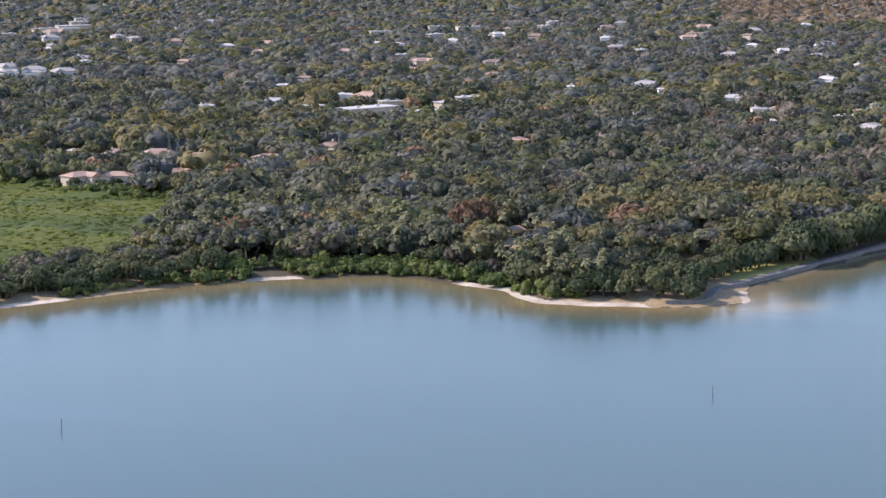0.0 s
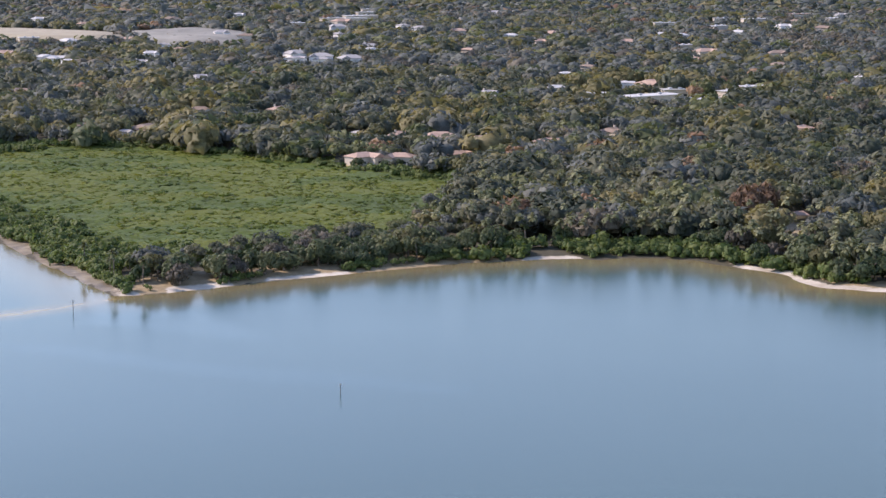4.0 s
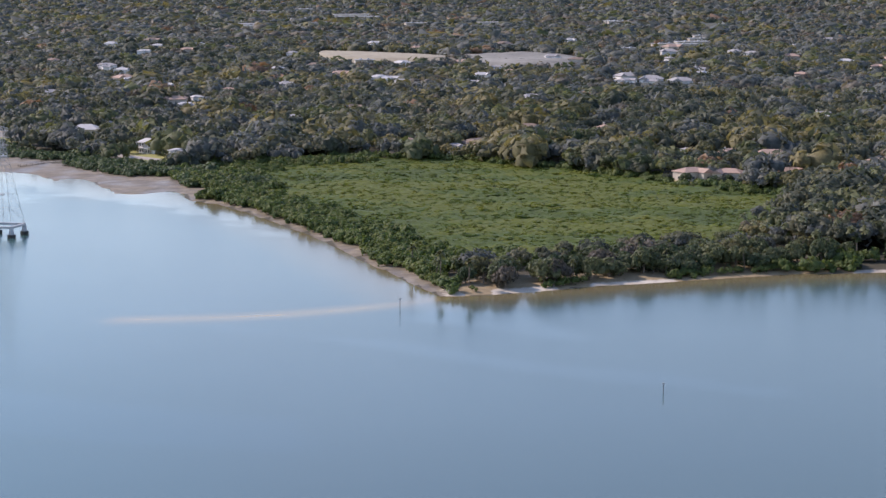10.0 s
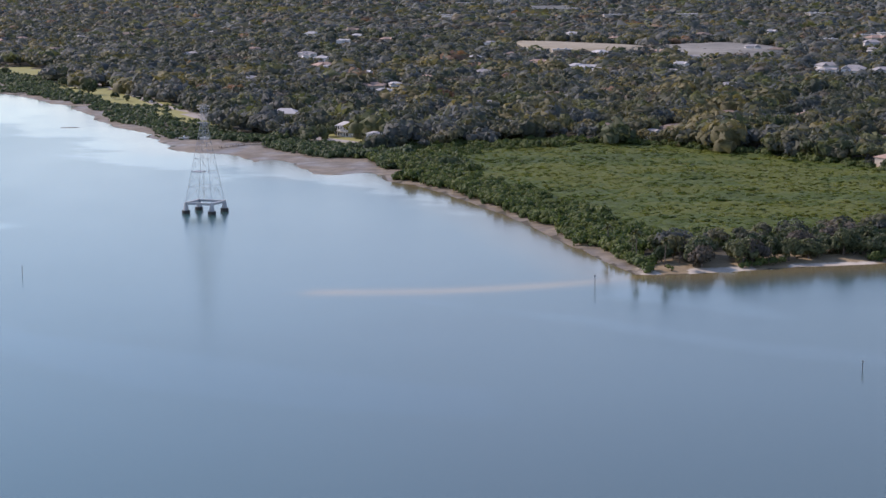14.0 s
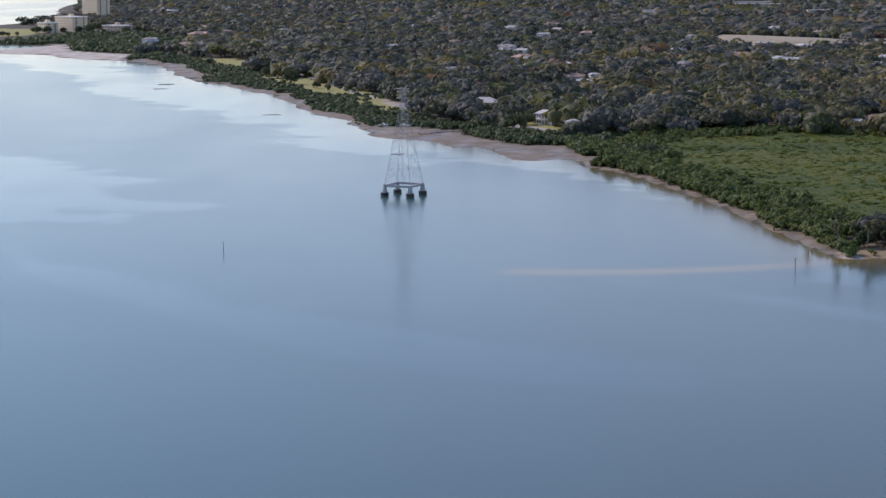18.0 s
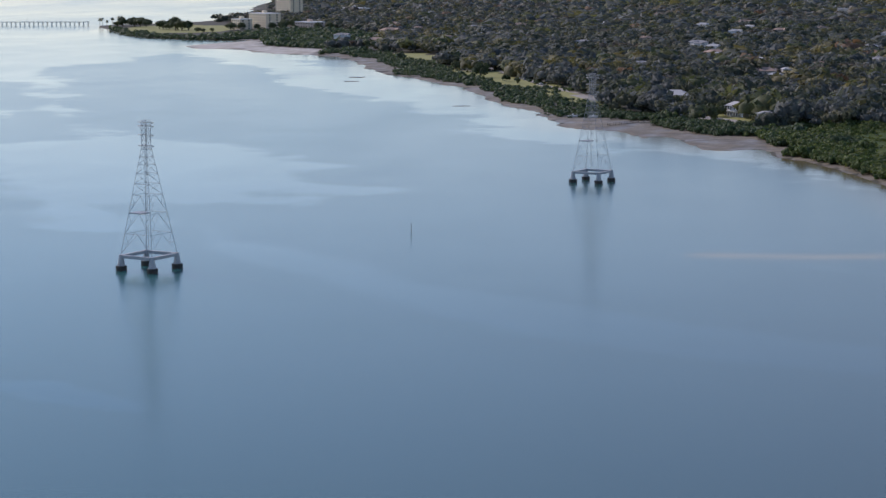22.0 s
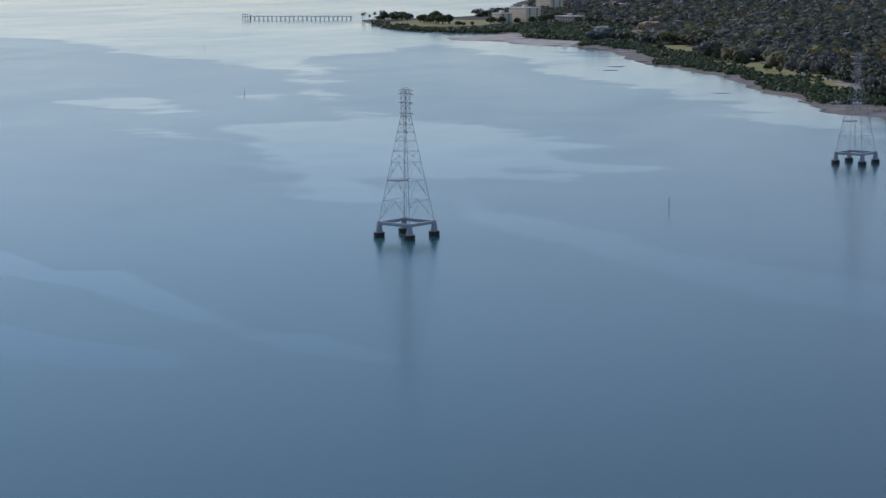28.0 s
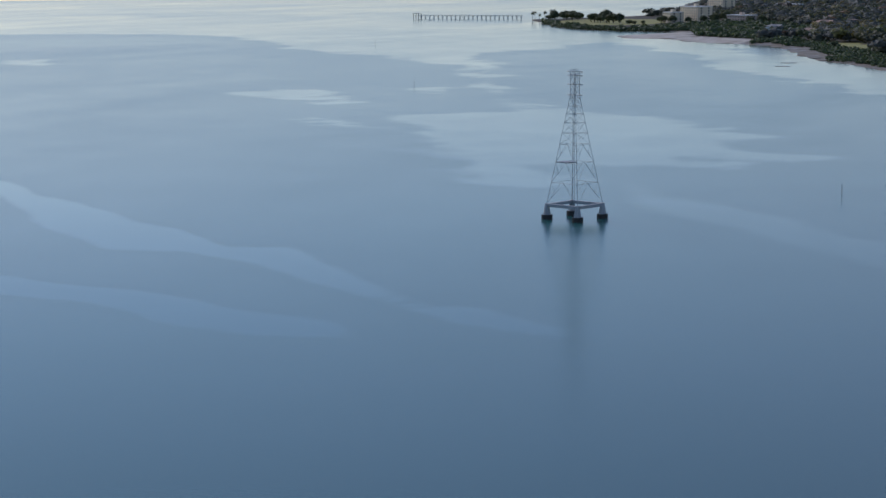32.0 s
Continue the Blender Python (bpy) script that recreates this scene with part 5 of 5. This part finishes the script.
for x, y in park:
    if rng.random() < 0.3:
        plant(PALMS, int(rng.integers(0, 4)), x, y, rng.uniform(0.6, 0.95))
    else:
        plant(OAKS, int(rng.choice([0, 1, 2, 3, 4, 5], p=[0.24, 0.24, 0.2, 0.2, 0.06, 0.06])), x, y, rng.uniform(0.7, 1.12))
for x, y in front:
    if x < 262 and rng.random() < (0.75 if x < 125 else 0.3):
        plant(PALMS, int(rng.integers(0, 4)), x, y, rng.uniform(0.7, 1.0))
        continue
    if x < 262:
        plant(OAKS, int(rng.choice([0, 1, 2, 3, 4])), x, y, rng.uniform(0.65, 1.0))
    elif rng.random() < 0.25:
        plant(PALMS, int(rng.integers(0, 4)), x, y, rng.uniform(0.95, 1.3))
    else:
        plant(OAKS, int(rng.choice([0, 1, 2, 3, 4, 5], p=[0.22, 0.22, 0.2, 0.18, 0.1, 0.08])), x, y, rng.uniform(0.8, 1.3))

rust = tree_proto(77, 7.0, 13.5, M_RUST, "rust-red autumn tree standing out of the oaks")
rust.matrix_basis = pose(372, 703, 1.6) @ Matrix.Diagonal((1.1, 1.1, 1.3, 1))
rust2 = copy_thing(rust, pose(383, 708, 1.6, 0, 0, 140))


# trees and palms on the far park point, and by the lawns
for x, y, size in ((-768, 2690, 1.0), (-758, 2684, 1.5), (-748, 2690, 1.2), (-738, 2668, 1.7), (-728, 2662, 1.9), (-718, 2656, 1.4), (-670, 2560, 1.7),
                   (-660, 2552, 1.2), (-646, 2530, 2.0), (-636, 2524, 1.8), (-626, 2518, 1.4), (-600, 2462, 0.8), (-575, 2535, 1.3), (-560, 2528, 1.1), (-542, 2540, 0.9), (-522, 2538, 1.2), (-505, 2520, 1.3), (-488, 2512, 0.9), (-458, 2515, 1.2), (-446, 2530, 1.4), (-500, 2580, 1.6), (-520, 2600, 1.7), (-592, 2458, 0.6), (-584, 2470, 0.7), (-152, 1512, 1.3), (-252, 1790, 0.8), (-182, 1615, 1.0),
                   (-118, 1440, 0.6), (-128, 1462, 0.6), (-60, 1330, 0.8), (-4, 1190, 1.0), (48, 1150, 1.1), (14, 1176, 1.0)):
    plant(OAKS, int(rng.integers(0, 4)), x, y, size)
for x, y, size in ((-806, 2736, 1.6), (-800, 2728, 1.3), (-792, 2722, 1.2), (-786, 2728, 1.5), (-774, 2716, 1.3), (-766, 2708, 1.5)):
    plant(PALMS, int(rng.integers(0, 4)), x, y, size)
pines = tree_proto(91, 5.0, 15.0, M_OAK_OWN, "tall dark pine standing above the marsh edge")
pines.matrix_basis = pose(250, 1086, 1.6)
for x, y, a in ((257, 1090, 70), (264, 1086, 150), (271, 1091, 220), (262, 1095, 300)):
    copy_thing(pines, pose(x, y, 1.6, 0, 0, a))

M_PAINT = [plain("white_car_paint", (0.7, 0.7, 0.7), 0.3, grain=1, vary=0.04, bumpy=0), plain("dark_car_paint", (0.06, 0.07, 0.09), 0.3, grain=1, vary=0.04, bumpy=0)]


def car(x, y, turn, paint, word):
    top = tagged(new("car"), f"{word} saloon car parked beside the shore road", "car", group="parked cars")
    top.matrix_basis = pose(x, y, 1.7, 0, 0, turn)
    part("body", box(-2.2, -0.9, 0.35, 2.2, 0.9, 0.95), paint, top)
    bm = bmesh.new()
    lo = [bm.verts.new(c) for c in ((-1.5, -0.85, 0.95), (1.1, -0.85, 0.95), (1.1, 0.85, 0.95), (-1.5, 0.85, 0.95))]
    hi = [bm.verts.new(c) for c in ((-1.1, -0.7, 1.5), (0.5, -0.7, 1.5), (0.5, 0.7, 1.5), (-1.1, 0.7, 1.5))]
    bm.faces.new(hi)
    for k in range(4):
        bm.faces.new((lo[k], lo[(k + 1) % 4], hi[(k + 1) % 4], hi[k]))
    part("cabin", bm, M_GLASS, top, "dark glazed cabin")
    part("roof", box(-1.1, -0.7, 1.5, 0.5, 0.7, 1.56), paint, top)
    for wx in (-1.35, 1.35):
        for wy in (-0.9, 0.9):
            bm = bmesh.new()
            rod_into(bm, (wx, wy - 0.12, 0.33), (wx, wy + 0.12, 0.33), 0.33, 0.33, 10)
            part("wheel", bm, M_TIMBER_DARK, top)


for k, (x, y) in enumerate(((-122, 1500), (-116, 1480), (-111, 1462), (-106, 1444), (-100, 1424), (-186, 1720))):
    car(x, y, 108, M_PAINT[k % 2 if k != 2 else 0], ("white", "dark")[k % 2 if k != 2 else 0])
car(529, 648, 30, M_PAINT[0], "white")


def shell_bar(x, y, long, wide):
    """A low mud bar just breaking the surface."""
    v, f = upper(*ICO2, -0.1)
    v = v * (1 + rng.normal(0, 0.1, (len(v), 1))) * (long / 2, wide / 2, 0.22) - (0, 0, 0.05)
    ob = tagged(new("oyster_bar", mesh_from("oyster_bar", v, f, M_MUD, True)), "low dark oyster bar breaking the water", "oyster bar", group="oyster bars")
    ob.matrix_basis = pose(x, y, 0, 0, 0, 12)


M_MUD = plain("dark_shell_mud", (0.10, 0.085, 0.07), 0.8, grain=2)
shell_bar(-250, 1539, 15, 14)
shell_bar(-246, 1486, 12, 10)
shell_bar(-136, 1238, 13, 7)

for k in range(26):
    u = 0.16 + 0.84 * k / 25
    a = Vector((446, 588)).lerp(Vector((562, 641)), u)
    x, y = a.x - 4.0 + float(rng.uniform(-1.5, 1.5)), a.y + 7.5 + float(rng.uniform(-1.5, 2.5))
    plant(OAKS, int(rng.integers(0, 4)), x, y, float(rng.uniform(1.35, 1.8)))
for x, y, size in ((380, 562, 1.0), (388, 564, 1.1), (374, 566, 1.2), (394, 572, 1.2), (400, 579, 0.9), (366, 571, 1.1), (360, 577, 1.2)):
    plant(OAKS, int(rng.integers(0, 4)), x, y, size)
for x, y, size in ((424, 604, 0.9), (436, 612, 1.1), (450, 611, 1.2), (463, 610, 1.2), (19, 1141, 0.9), (41, 1145, 1.0), (24, 1154, 1.1), (36, 1156, 1.1), (17, 1128, 0.5), (38, 1122, 0.45), (-19, 1268, 0.9), (9, 1272, 1.0)):
    plant(OAKS, int(rng.integers(0, 4)), x, y, size)
for x, y, size in ((372, 578, 0.8), (381, 577, 1.0), (391, 582, 0.9), (402, 588, 1.0), (376, 590, 1.1), (388, 594, 1.0), (400, 599, 1.1), (411, 594, 0.8)):
    plant(OAKS, int(rng.integers(0, 6)), x, y, size)
for x, y, size in ((386, 570, 0.9), (396, 575, 1.1), (407, 581, 1.0), (378, 570, 0.8), (413, 587, 1.2), (394, 590, 1.3), (370, 573, 0.9)):
    plant(PALMS, int(rng.integers(0, 4)), x, y, size)
for k in range(11):
    x, y = 408 + 5.4 * k + float(rng.uniform(-1.5, 1.5)), 585 + 2.3 * k + float(rng.uniform(-1.5, 1.5))
    plant(OAKS, int(rng.integers(0, 4)), x, y, float(rng.uniform(0.75, 1.15)))
for x, y, size in ((283, 939, 0.62), (296, 934, 0.56), (311, 932, 0.6), (327, 934, 0.66), (304, 938, 0.5)):
    plant(OAKS, int(rng.integers(0, 4)), x, y, size)
plant(PALMS, 0, 434, 600, 1.0)
plant(PALMS, 2, 421, 588, 1.1)
plant(PALMS, 1, 427, 594, 1.2)


def picnic_shelter(x, y):
    top = tagged(new("picnic_shelter"), "open picnic shelter with tan hipped roof in a woodland clearing", "shelter")
    top.matrix_basis = pose(x, y, 1.6, 0, 0, -20)
    part("roof", hip_roof(6.0, 4.4, 3.0, 4.6), M_ROOF["t"], top)
    for px in (-2.8, 2.8):
        for py in (-2.0, 2.0):
            part("post", box(px - 0.12, py - 0.12, -0.3, px + 0.12, py + 0.12, 3.0), M_WOOD, top)


picnic_shelter(398, 706)
